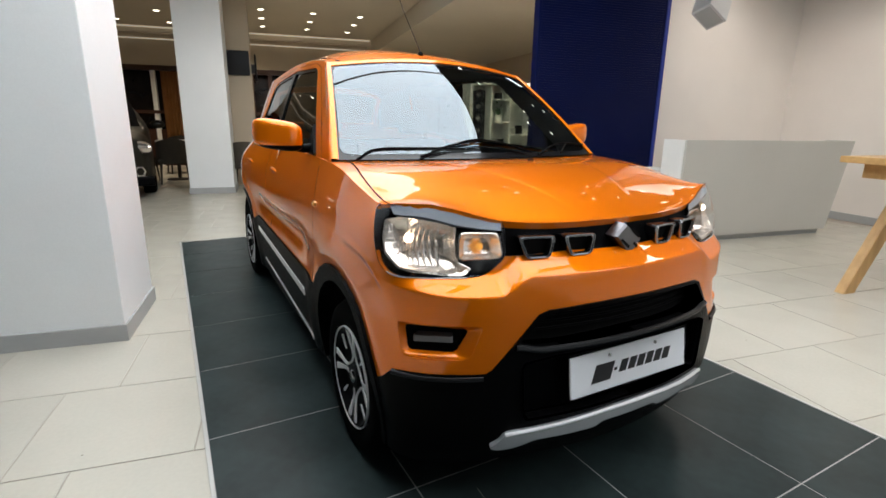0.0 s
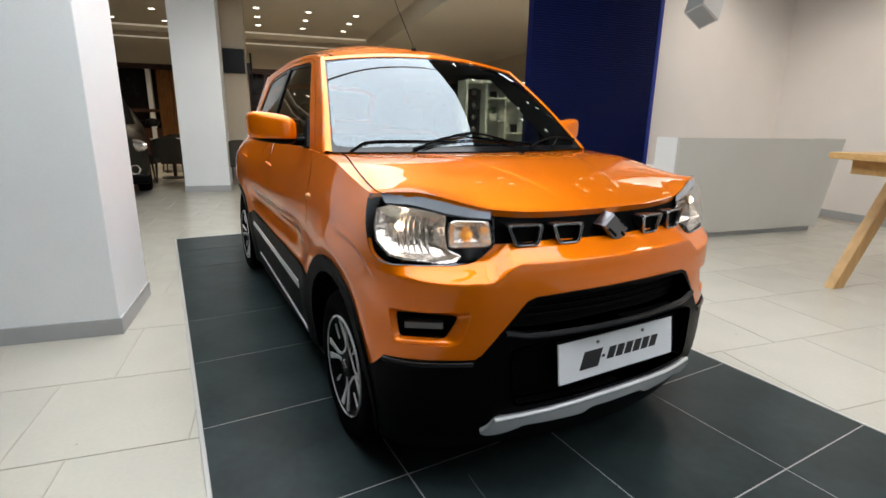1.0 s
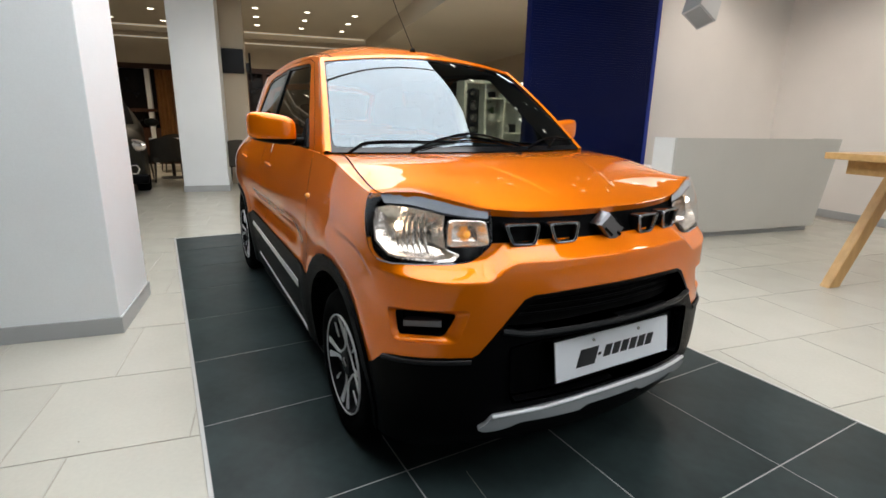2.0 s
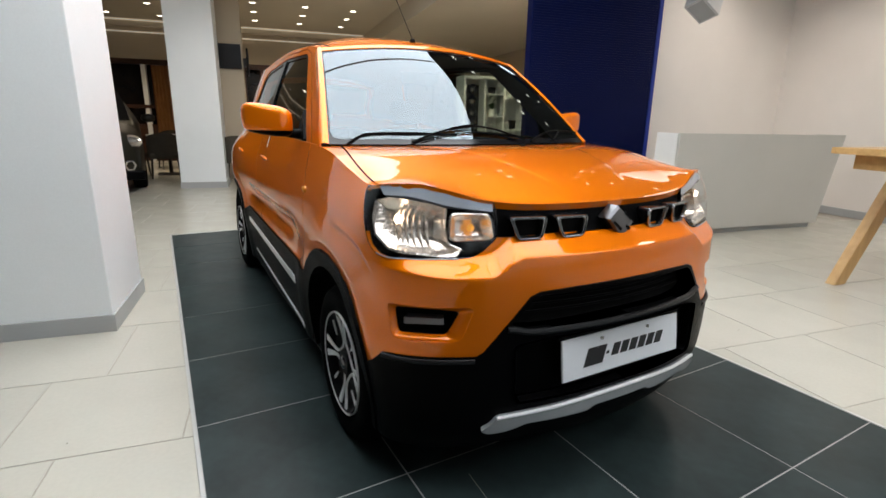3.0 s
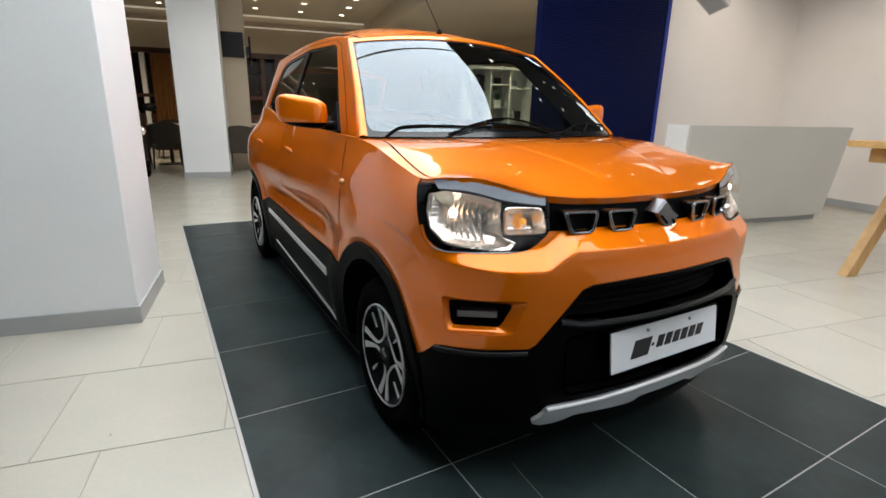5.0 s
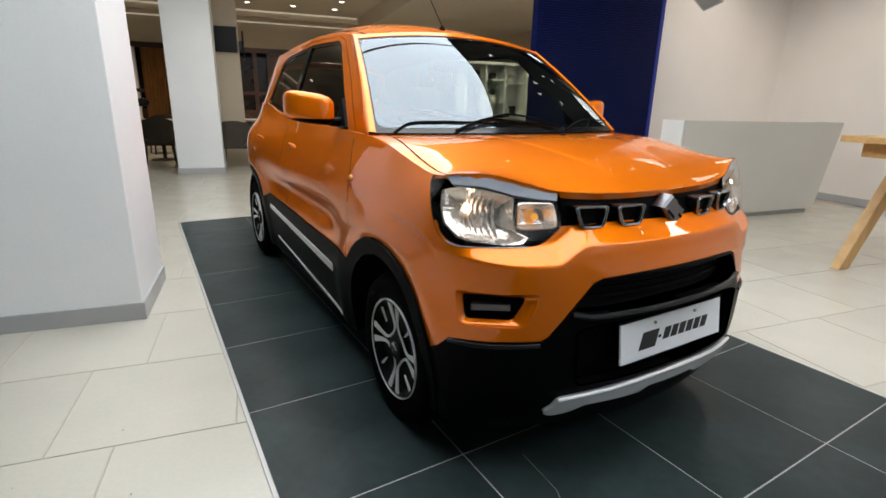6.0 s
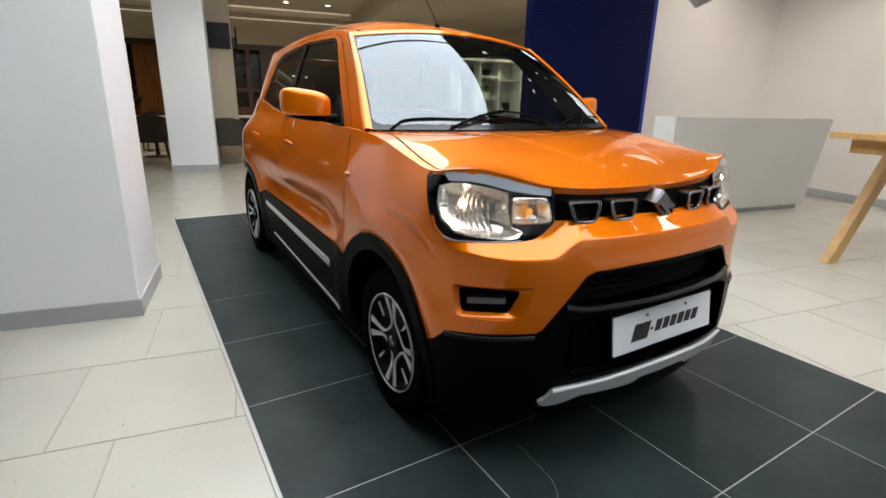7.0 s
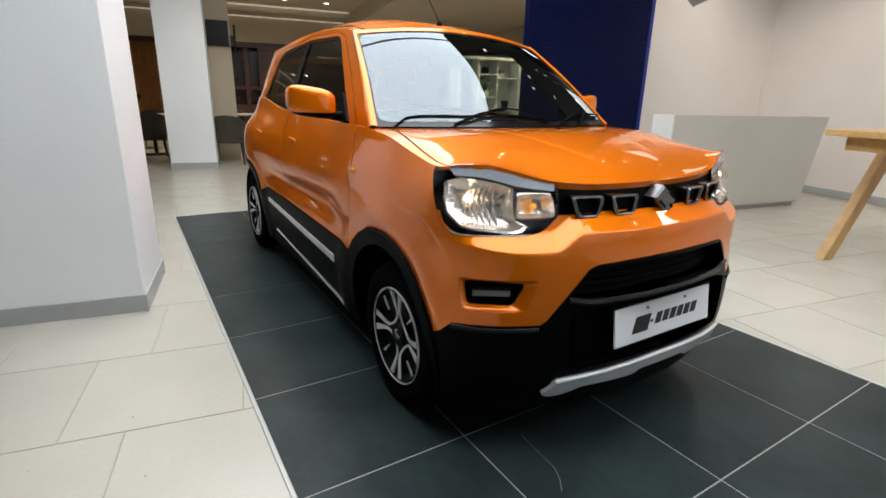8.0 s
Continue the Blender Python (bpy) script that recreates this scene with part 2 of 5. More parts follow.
wall("wall_east", 6.35, 6.55, -8.0, 3.6, 0, H_HALL, WALL, "plain warm white painted showroom wall")
wall("wall_north", 3.55, 6.55, 3.6, 3.8, 0, H_HALL, WALL, "plain warm white painted wall behind the counter")
# unseen walls behind the camera, made dark so the bumper reflects little
wall("wall_south", -9.0, 6.55, -6.2, -6.0, 3.2, H_HALL, DIM_SURROUND, "unseen wall above the shopfront glazing, darkened to dim reflections")
# assumed shopfront, out of view behind the camera
facade = thing("window_front", HALL @ Matrix.Translation((0, -6.0, 0)), "assumed glazed shopfront with slim grey frames, out of view", "window", kind="structure")
for i in range(4):
    part("mullion", box(0.34 + 2.0 * i - 0.04, 0.34 + 2.0 * i + 0.04, -0.15, 0.0, 0, 3.2), SKIRTING, facade)
part("sill", box(0.3, 6.35, -0.16, 0.02, 0, 0.25), SKIRTING, facade)
wall("wall_south_west", -9.0, 0.3, -6.2, -6.0, 0, 3.2, DIM_SURROUND, "unseen wall beside the shopfront, darkened to dim reflections")
# added glowing board, a weak fill light from the front
solid("backdrop", box(0.3, 6.55, -6.6, -6.5, 0, 3.4), FRONT_GLOW, HALL, "pale glowing board added behind the assumed shopfront", "backdrop")
wall("wall_west", -9.2, -9.0, -6.6, 12.4, 0, H_HALL, COLUMN, "plain white side wall of the showroom")
wall("wall_passage", 5.2, 5.4, 3.8, 12.3, 0, H_LOW, BEIGE, "beige wall of the passage behind the counter")
wall("wall_lounge_upper", -9.0, 5.4, 12.3, 12.5, 2.42, H_LOUNGE, BEIGE, "beige painted wall above the lounge windows")
# near-black sheet puts the unlit room behind the glazing into colour
wall("wall_lounge_back", -9.0, 5.4, 12.9, 13.0, 0, H_LOUNGE, LOUNGE_DARK, "near-black sheet standing in for the dark room behind the lounge glazing")
solid("ceiling_hall", box(-9.0, 6.55, -8.0, 6.0, H_HALL, H_HALL + 0.1), DARK_CEILING, HALL, "dark painted showroom ceiling with downlights", "ceiling")
solid("ceiling_lounge", box(-9.0, 1.65, 6.0, 12.5, H_LOUNGE, H_LOUNGE + 0.1), CEILING, HALL, "dim beige lounge ceiling with downlights", "ceiling")
solid("ceiling_bulkhead", box(1.65, 5.4, 3.8, 12.5, H_LOW, H_HALL), CEILING, HALL, "lowered beige ceiling bulkhead", "ceiling")
solid("ceiling_step", box(-9.0, 1.65, 5.9, 6.0, H_LOUNGE, H_HALL), CEILING, HALL, "vertical step of the ceiling", "ceiling")


def skirting(name, x0, x1, y0, y1):
    return solid(name, box(x0, x1, y0, y1, 0, 0.1, bevel=0.003), SKIRTING, HALL, "grey skirting along the wall", "skirting")


skirting("baseboard_1", 6.335, 6.35, -8.0, 3.6)
skirting("baseboard_2", 3.86, 6.335, 3.585, 3.6)


def column(name, x0, y0, side, height, label):
    ob = thing(name, HALL @ Matrix.Translation((x0 + side / 2, y0 + side / 2, 0)), label, "column", kind="structure")
    h = side / 2
    part("shaft", box(-h, h, -h, h, 0, height, bevel=0.004), COLUMN, ob)
    for a, b, c, d in ((-h - .012, h + .012, -h - .012, -h), (-h - .012, h + .012, h, h + .012), (-h - .012, -h, -h, h), (h, h + .012, -h, h)):
        part("skirting", box(a, b, c, d, 0, 0.095, bevel=0.002), SKIRTING, ob, "grey skirting strip")
    return ob


column("column_near", -2.375, 0.89, 0.66, H_HALL, "square white painted column with grey skirting")
column("column_far", -2.225, 6.82, 0.67, H_LOUNGE, "square white column with grey skirting by the lounge")
wall("wall_pier", -1.95, -1.2, 7.9, 8.4, 0, H_LOUNGE, BEIGE, "beige wall pier carrying a television")

# luminous ceiling over the display car, in framed bays
for a, b, glow in ((-2.55, -1.35, SOFT_PANEL), (-1.3, -0.55, SKY_PANEL), (-0.50, 1.35, SKY_PANEL), (1.40, 2.9, SKY_PANEL), (2.95, 4.1, SOFT_PANEL)):
    panel = thing("ceiling_lightbox", Matrix.Rotation(radians(7), 4, "Z") @ Matrix.Translation((-0.70, (a + b) / 2, H_HALL)), "large cool white backlit ceiling lightbox", "ceiling light", "backlit ceiling panels")
    h = (b - a) / 2
    w = -1.15
    part("diffuser", box(w, 2.15, -h, h, -0.03, -0.005), glow, panel)
    part("frame", box(w - 0.03, w, -h, h, -0.04, -0.005), RIM_BLACK, panel)
    part("frame", box(2.15, 2.18, -h, h, -0.04, -0.005), RIM_BLACK, panel)


# unseen extra panel, added to brighten the right floor, wall and car front
front_fill = thing("ceiling_lightbox", HALL @ Matrix.Translation((3.0, -3.6, H_HALL)), "large cool white backlit ceiling lightbox", "ceiling light", "backlit ceiling panels")
part("diffuser", box(-1.7, 1.7, -1.1, 1.1, -0.03, -0.005), SOFT_PANEL, front_fill)
for a, b, c, d in ((-1.73, -1.7, -1.1, 1.1), (1.7, 1.73, -1.1, 1.1), (-1.73, 1.73, -1.13, -1.1), (-1.73, 1.73, 1.1, 1.13)):
    part("frame", box(a, b, c, d, -0.04, -0.005), RIM_BLACK, front_fill)


def downlight(x, y, z, r=0.055):
    ob = thing("downlight", HALL @ Matrix.Translation((x, y, z)), "small round recessed warm white downlight", "downlight", "ceiling downlights")
    bm = bmesh.new()
    add_lathe(bm, [(r, 0.0), (r + 0.020, 0.0), (r + 0.023, -0.006), (r + 0.001, -0.008), (r, 0.0)], 24)
    part("ring", bm, WHITE_PAINT, ob)
    bm = bmesh.new()
    bmesh.ops.create_circle(bm, cap_ends=True, segments=24, radius=r, matrix=Matrix.Translation((0, 0, -0.003)))
    part("diffuser", bm, LAMP_GLOW, ob)
    return ob


first = downlight(-0.98, 8.7, H_LOUNGE)
for x, y in ((-0.98, 9.6), (-0.98, 10.6), (-0.02, 8.7), (-0.02, 9.6), (-0.02, 10.6), (0.9, 8.7), (0.9, 9.6), (0.9, 10.6), (-2.9, 9.6), (-3.9, 9.6), (-2.9, 10.9), (-3.9, 10.9)):
    copy_thing(first, HALL @ Matrix.Translation((x, y, H_LOUNGE)))
hall_light = downlight(1.86, 2.71, H_HALL, 0.036)
for x, y in ((1.73, 1.96), (1.42, 2.26), (2.77, 1.74), (2.78, 1.29), (3.26, 2.59), (3.62, 2.76), (3.50, 1.60), (2.9, -0.6), (3.8, -0.6), (3.8, 0.6)):
    copy_thing(hall_light, HALL @ Matrix.Translation((x, y, H_HALL)))
for x in (4.7, 5.6):
    for y in (-1.8, -0.6, 0.6, 1.8):
        copy_thing(hall_light, HALL @ Matrix.Translation((x, y, H_HALL)))
for x, y, p in ((-0.5, 9.4, 118), (0.8, 9.6, 90), (-3.0, 10.2, 102), (-1.5, 10.9, 108), (-1.6, 6.9, 118)):
    spot_lamp("lounge_downlight", (HALL @ Vector((x, y, H_LOUNGE - 0.02)))[:], p, (1.0, 0.82, 0.6), 140)
for x, y, p in ((4.7, 2.7, 135), (5.7, 1.5, 145), (3.8, -0.6, 150), (-0.9, 5.2, 180)):
    spot_lamp("hall_downlight", (HALL @ Vector((x, y, H_HALL - 0.02)))[:], p, (1.0, 0.92, 0.84), 145, 0.45)

spot_lamp("bulkhead_downlight", (HALL @ Vector((2.9, 4.6, H_LOW - 0.02)))[:], 240, (1.0, 0.86, 0.68), 130)
for x, y in ((-0.9, 5.2), (4.7, 2.7), (5.7, 1.5)):
    copy_thing(first, HALL @ Matrix.Translation((x, y, H_HALL)))
for x, y in ((2.9, 4.6), (4.2, 4.6)):
    copy_thing(first, HALL @ Matrix.Translation((x, y, H_LOW)))
# bright cove along the back of the lounge ceiling
cove = thing("ceiling_cove", HALL @ Matrix.Translation((0, 12.0, H_LOUNGE)), "lit ceiling cove along the lounge wall", "cove", kind="structure")
part("board", box(-9.0, 1.65, -0.35, -0.25, -0.14, 0.0), CEILING, cove)
part("light_strip", box(-9.0, 1.6, 0.2, 0.26, -0.2, -0.175), COVE_GLOW, cove)
part("light_strip", box(-9.0, 1.6, -0.42, -0.36, -0.03, -0.004), COVE_GLOW, cove)

# dark glazed partition below the lounge wall
glazing = thing("window_lounge", HALL @ Matrix.Translation((0, 12.3, 0)), "dark brown framed glazed partition of the lounge", "window", kind="structure")
part("lintel", box(-9.0, 5.2, 0.0, 0.12, 2.30, 2.42), DARK_WOOD, glazing, "dark brown wooden lintel")
for x in (-5.2, -3.62, -2.3, -0.9, 0.6, 2.2, 3.8):
    part("mullion", box(x - 0.05, x + 0.05, -0.02, 0.12, 0, 2.30), WHITE_PAINT if x == -3.62 else DARK_WOOD, glazing)
for x in (-2.9, -1.6, -0.3, 1.3):
    part("panel", box(x - 0.3, x + 0.3, 0.03, 0.08, 0.9, 2.30), DARK_WOOD, glazing, "dark wooden panel")
part("rail", box(-9.0, 5.2, -0.03, 0.12, 1.28, 1.36), DARK_WOOD, glazing)
part("panel", box(-9.0, 5.2, 0.02, 0.06, 0, 0.9), DARK_WOOD, glazing)

bm = bmesh.new()
n = 90
rows = [[bm.verts.new((-0.33 + 0.66 * i / n, 0.035 * math.sin(i * 0.62) + 0.01 * math.sin(i * 1.9), z)) for i in range(n + 1)] for z in (0.45, 1.4, 2.28)]
for a, b in zip(rows, rows[1:]):
    for i in range(n):
        bm.faces.new((a[i], a[i + 1], b[i + 1], b[i]))
bmesh.ops.solidify(bm, geom=bm.faces[:], thickness=0.006)
solid("curtain", bm, CURTAIN, HALL @ Matrix.Translation((-3.1, 12.18, 0)), "hanging pleated brown curtain at the lounge window", "curtain", kind="", smooth=True)

# ---- blue ribbed panel ----
blue = thing("partition_screen", HALL @ Matrix.Translation((2.98, 3.42, 0)), "tall navy blue partition screen with fine horizontal ribs", "partition")
part("board", box(-0.9, 0.9, 0.0, 0.12, 0, H_HALL - 0.005), NAVY, blue)
bm = bmesh.new()
for i in range(118):
    z = 0.28 + i * 0.0278
    add_prism(bm, [(-0.88, z), (0.84, z), (0.84, z + 0.013), (-0.88, z + 0.013)], -0.009, 0.002)
tagged(part("ribs", bm, NAVY, blue), kind="stuff")
part("edge_strip", box(0.86, 0.915, -0.012, 0.125, 0, H_HALL - 0.005, bevel=0.004), NAVY_EDGE, blue, "brighter blue edge strip")

# ---- reception counter ----
counter = thing("reception_counter", HALL @ Matrix.Translation((4.1, 1.95, 0)), "pale grey laminate reception counter with tapered end", "counter")
bm = bmesh.new()
add_prism(bm, [(-1.08, 0.06), (1.10, 0.06), (1.32, 1.065), (-1.08, 1.065)], 0.0, 0.03)
bmesh.ops.bevel(bm, geom=bm.edges[:], offset=0.004, segments=2, affect="EDGES")
part("front_panel", bm, DESK, counter)
bm = bmesh.new()
add_prism(bm, [(-1.08, 1.065), (-1.08, 0.06), (-1.05, 0.06), (-1.05, 1.065)], 0.031, 0.32)
part("end_panel", bm, DESK_WHITE, counter, "white end panel")
bm = bmesh.new()
add_prism(bm, [(1.07, 0.06), (1.10, 0.06), (1.32, 1.065), (1.29, 1.065)], 0.031, 0.32)
part("end_panel", bm, DESK, counter)
part("worktop", box(-1.05, 1.22, 0.031, 0.32, 0.74, 0.78, bevel=0.004), DESK_WHITE, counter)
part("plinth", box(-1.03, 1.06, 0.05, 0.30, 0, 0.06), SKIRTING, counter, "recessed dark plinth")

low = thing("side_cabinet", HALL @ Matrix.Translation((3.45, 2.95, 0)), "low white side cabinet beside the counter", "cabinet")
part("body", box(-0.28, 0.28, -0.2, 0.2, 0.05, 0.66, bevel=0.004), WHITE_PAINT, low)
part("top", box(-0.30, 0.30, -0.22, 0.22, 0.661, 0.69, bevel=0.003), DESK_WHITE, low)
part("base", box(-0.25, 0.25, -0.17, 0.17, 0, 0.05), SKIRTING, low)

# ---- oak high table ----
table = thing("high_table", HALL @ Matrix.Translation((3.6, 0.3, 0)), "oak high table with slanted solid wood legs", "table")
part("tabletop", box(-0.72, 1.05, -0.75, 0.10, 0.975, 1.02, bevel=0.004), OAK, table)
part("apron", box(-0.62, 0.8, -0.62, 0.0, 0.875, 0.974, bevel=0.004), OAK, table)
for sx in (-1, 1):
    for y in (0.02, -0.78):
        bm = bmesh.new()
        x0, x1 = (-0.50, 0.02) if sx < 0 else (0.62, 0.30)
        add_prism(bm, [(x0, 0), (x0 + 0.12, 0), (x1 + 0.13, 0.95), (x1, 0.95)], y, y + 0.07)
        bmesh.ops.bevel(bm, geom=bm.edges[:], offset=0.004, segments=2, affect="EDGES")
        part("leg", bm, OAK_UPRIGHT, table)

# ---- track spotlight ----
fixture = thing("spotlight", HALL @ Matrix.Translation((3.92, 2.8, 2.49)), "brushed silver box spotlight hung from the ceiling", "spotlight")
tilt = Matrix.Rotation(radians(32), 4, "Y") @ Matrix.Rotation(radians(-20), 4, "X")
part("body", box(-0.15, 0.15, -0.12, 0.12, -0.13, 0.16, bevel=0.008, m=tilt), FIXTURE, fixture)
part("front_ring", box(-0.125, 0.125, -0.095, 0.095, -0.136, -0.13, m=tilt), SKIRTING, fixture)
part("stem", rod((0, 0, 0.05), (0, 0, H_HALL - 2.49), 0.012), SILVER, fixture)

# ---- televisions ----
tv = thing("television", HALL @ Matrix.Translation((-1.42, 7.9, 1.94)), "small black wall television on the beige pier", "television")
part("screen", box(-0.19, 0.20, -0.055, -0.03, 0, 0.41, bevel=0.004), TV_BLACK, tv)
part("bracket", box(-0.07, 0.07, -0.03, 0.0, 0.1, 0.3), LEG_DARK, tv)
tv = thing("television", HALL @ Matrix.Translation((-1.2, 8.15, 1.85)), "black television seen edge-on on the pier side", "television")
part("screen", box(0.06, 0.09, -0.2, 0.2, 0, 0.46, bevel=0.012), TV_BLACK, tv)
part("bracket", box(0.0, 0.06, -0.05, 0.05, 0.15, 0.3), LEG_DARK, tv)


# ---- lounge furniture ----
def lounge_chair(m):
    ob = thing("lounge_chair", m, "olive brown upholstered lounge chair with dark legs", "chair", "lounge chairs")
    part("seat", box(-0.25, 0.25, -0.24, 0.24, 0.36, 0.46, bevel=0.03), CHAIR_CLOTH, ob)
    bm = bmesh.new()
    angles = [radians(-75 + 150 * i / 16) for i in range(17)]
    loops = []
    for r, high in ((0.285, 0), (0.285, 1), (0.245, 1), (0.245, 0)):
        loops.append([(r * math.sin(t), 0.02 + r * math.cos(t) * 0.9, (0.82 - 0.06 * abs(t) ** 2) if high else 0.38) for t in angles])
    rings = [[bm.verts.new(p) for p in loop] for loop in loops]
    for a, b in zip(rings, rings[1:] + rings[:1]):
        for k in range(16):
            bm.faces.new((a[k], a[k + 1], b[k + 1], b[k]))
    for k in (0, 16):
        bm.faces.new([r[k] for r in rings])
    part("backrest", bm, CHAIR_CLOTH, ob, smooth=True)
    for x in (-0.21, 0.21):
        for y in (-0.2, 0.2):
            part("leg", rod((x, y, 0.37), (x * 1.12, y * 1.12, 0), 0.02, 0.012), LEG_DARK, ob)
    return ob


chair = lounge_chair(HALL @ pose(-2.70, 8.45, 0, 0, 0, 190))
for x, y, a in ((-3.35, 8.9, 120), (-1.36, 7.40, 175), (-0.75, 7.7, 150), (-2.9, 10.4, 200), (-0.9, 10.3, 90)):
    copy_thing(chair, HALL @ pose(x, y, 0, 0, 0, a))


def lounge_table(x, y):
    ob = thing("lounge_table", HALL @ Matrix.Translation((x, y, 0)), "small round dark lounge table with a grey top", "table", "lounge tables")
    bm = bmesh.new()
    add_lathe(bm, [(0.0, 0.73), (0.36, 0.73), (0.37, 0.74), (0.37, 0.755), (0.36, 0.765), (0.0, 0.765)], 36)
    part("tabletop", bm, TABLE_TOP, ob)
    part("pillar", rod((0, 0, 0.03), (0, 0, 0.73), 0.035), LEG_DARK, ob)
    bm = bmesh.new()
    add_lathe(bm, [(0.0, 0.0), (0.24, 0.0), (0.24, 0.012), (0.05, 0.03), (0.0, 0.03)], 30)
    part("foot", bm, LEG_DARK, ob)
    return ob


table_a = lounge_table(-2.72, 9.05)
copy_thing(table_a, HALL @ Matrix.Translation((-1.1, 9.6, 0)))

# ---- accessory display behind the car ----
rack = thing("display_rack", HALL @ Matrix.Translation((2.3, 5.6, 0)), "white accessory display rack with round black speakers", "display rack")
part("back_panel", box(-0.19, 0.85, 0.2, 0.24, 0, 1.78), WHITE_PAINT, rack)
part("side_panel", box(-0.23, -0.19, -0.12, 0.24, 0, 1.82), WHITE_PAINT, rack)
part("side_panel", box(0.85, 0.89, -0.12, 0.24, 0, 1.82), WHITE_PAINT, rack)
part("top_panel", box(-0.19, 0.85, -0.12, 0.2, 1.78, 1.82), WHITE_PAINT, rack)
for x in (0.16, 0.50):
    part("divider", box(x - 0.015, x + 0.015, -0.06, 0.2, 0, 1.78), WHITE_PAINT, rack)
for x0, x1, z in ((0.175, 0.485, 0.80), (0.175, 0.485, 1.20), (0.175, 0.485, 1.55), (0.515, 0.85, 1.0), (0.515, 0.85, 1.5)):
    part("shelf", box(x0, x1, -0.06, 0.2, z, z + 0.02), WHITE_PAINT, rack)
part("backing", box(-0.145, 0.145, 0.18, 0.199, 0.8, 1.70), material("backing_black", (0.02, 0.02, 0.02), 0.5), rack, "dark backing board")
for i in range(5):
    bm = bmesh.new()
    add_lathe(bm, [(0.0, 0.05), (0.03, 0.03), (0.060, 0.01), (0.068, 0.035), (0.08, 0.035), (0.08, 0.0)], 24, Matrix.Translation((0.03, 0.175, 0.88 + i * 0.19)) @ Matrix.Rotation(radians(90), 4, "X"))
    part("speaker", bm, DARK_CHROME, rack, "round black loudspeaker")
for i, (x, z) in enumerate(((0.28, 0.82), (0.40, 0.82), (0.60, 1.02), (0.72, 1.02), (0.62, 1.52), (0.33, 1.57))):
    part("package", box(x - 0.045, x + 0.045, 0.03, 0.14, z, z + 0.14 - 0.02 * (i % 3), bevel=0.004), TV_BLACK if i % 2 else TABLE_TOP, rack, "small boxed accessory")

plant = thing("potted_plant", HALL @ Matrix.Translation((2.63, 5.66, 1.221)), "small green potted plant on the display rack", "plant")
bm = bmesh.new()
add_lathe(bm, [(0.0, 0.0), (0.05, 0.0), (0.065, 0.1), (0.058, 0.1), (0.05, 0.02)], 20)
part("pot", bm, WHITE_PAINT, plant)
bm = bmesh.new()
rng = random.Random(4)
for i in range(46):
    a, r, h = rng.uniform(0, 6.28), rng.uniform(0.03, 0.14), rng.uniform(0.12, 0.30)
    c = Vector((r * math.cos(a) * 1.3, r * math.sin(a) * 0.45, h))
    d = Vector((math.cos(a), math.sin(a) * 0.5, 0.5)).normalized() * 0.05
    s = Vector((-d.y, d.x, 0)).normalized() * 0.016
    bm.faces.new([bm.verts.new(p) for p in (c - d, c + s, c + d, c - s)])
part("foliage", bm, LEAF, plant)

# ---- cutting curved sheets into panels ----
def rounded(points, r, n=3):
    """The polygon with its corners rounded."""
    out = []
    k = len(points)
    for i in range(k):
        a, b, c = (Vector(points[j % k]).to_2d() for j in (i - 1, i, i + 1))
        da, dc = (a - b), (c - b)
        q = min(r, da.length * 0.45, dc.length * 0.45)
        p0, p1 = b + da.normalized() * q, b + dc.normalized() * q
        for j in range(n + 1):
            t = j / n
            out.append(tuple(p0 * (1 - t) ** 2 + b * 2 * t * (1 - t) + p1 * t * t))
    return out


def strip_poly(points, w):
    """A narrow band along a bent line."""
    left, right = [], []
    for i, p in enumerate(points):
        d = Vector(points[min(i + 1, len(points) - 1)]) - Vector(points[max(i - 1, 0)])
        n = Vector((-d.y, d.x)).normalized() * w / 2
        left.append((p[0] + n.x, p[1] + n.y))
        right.append((p[0] - n.x, p[1] - n.y))
    return left + right[::-1]


def inside(poly, x, y):
    hit, j = False, len(poly) - 1
    for i in range(len(poly)):
        (xi, yi), (xj, yj) = poly[i], poly[j]
        if (yi > y) != (yj > y) and x < (xj - xi) * (y - yi) / (yj - yi) + xi:
            hit = not hit
        j = i
    return hit


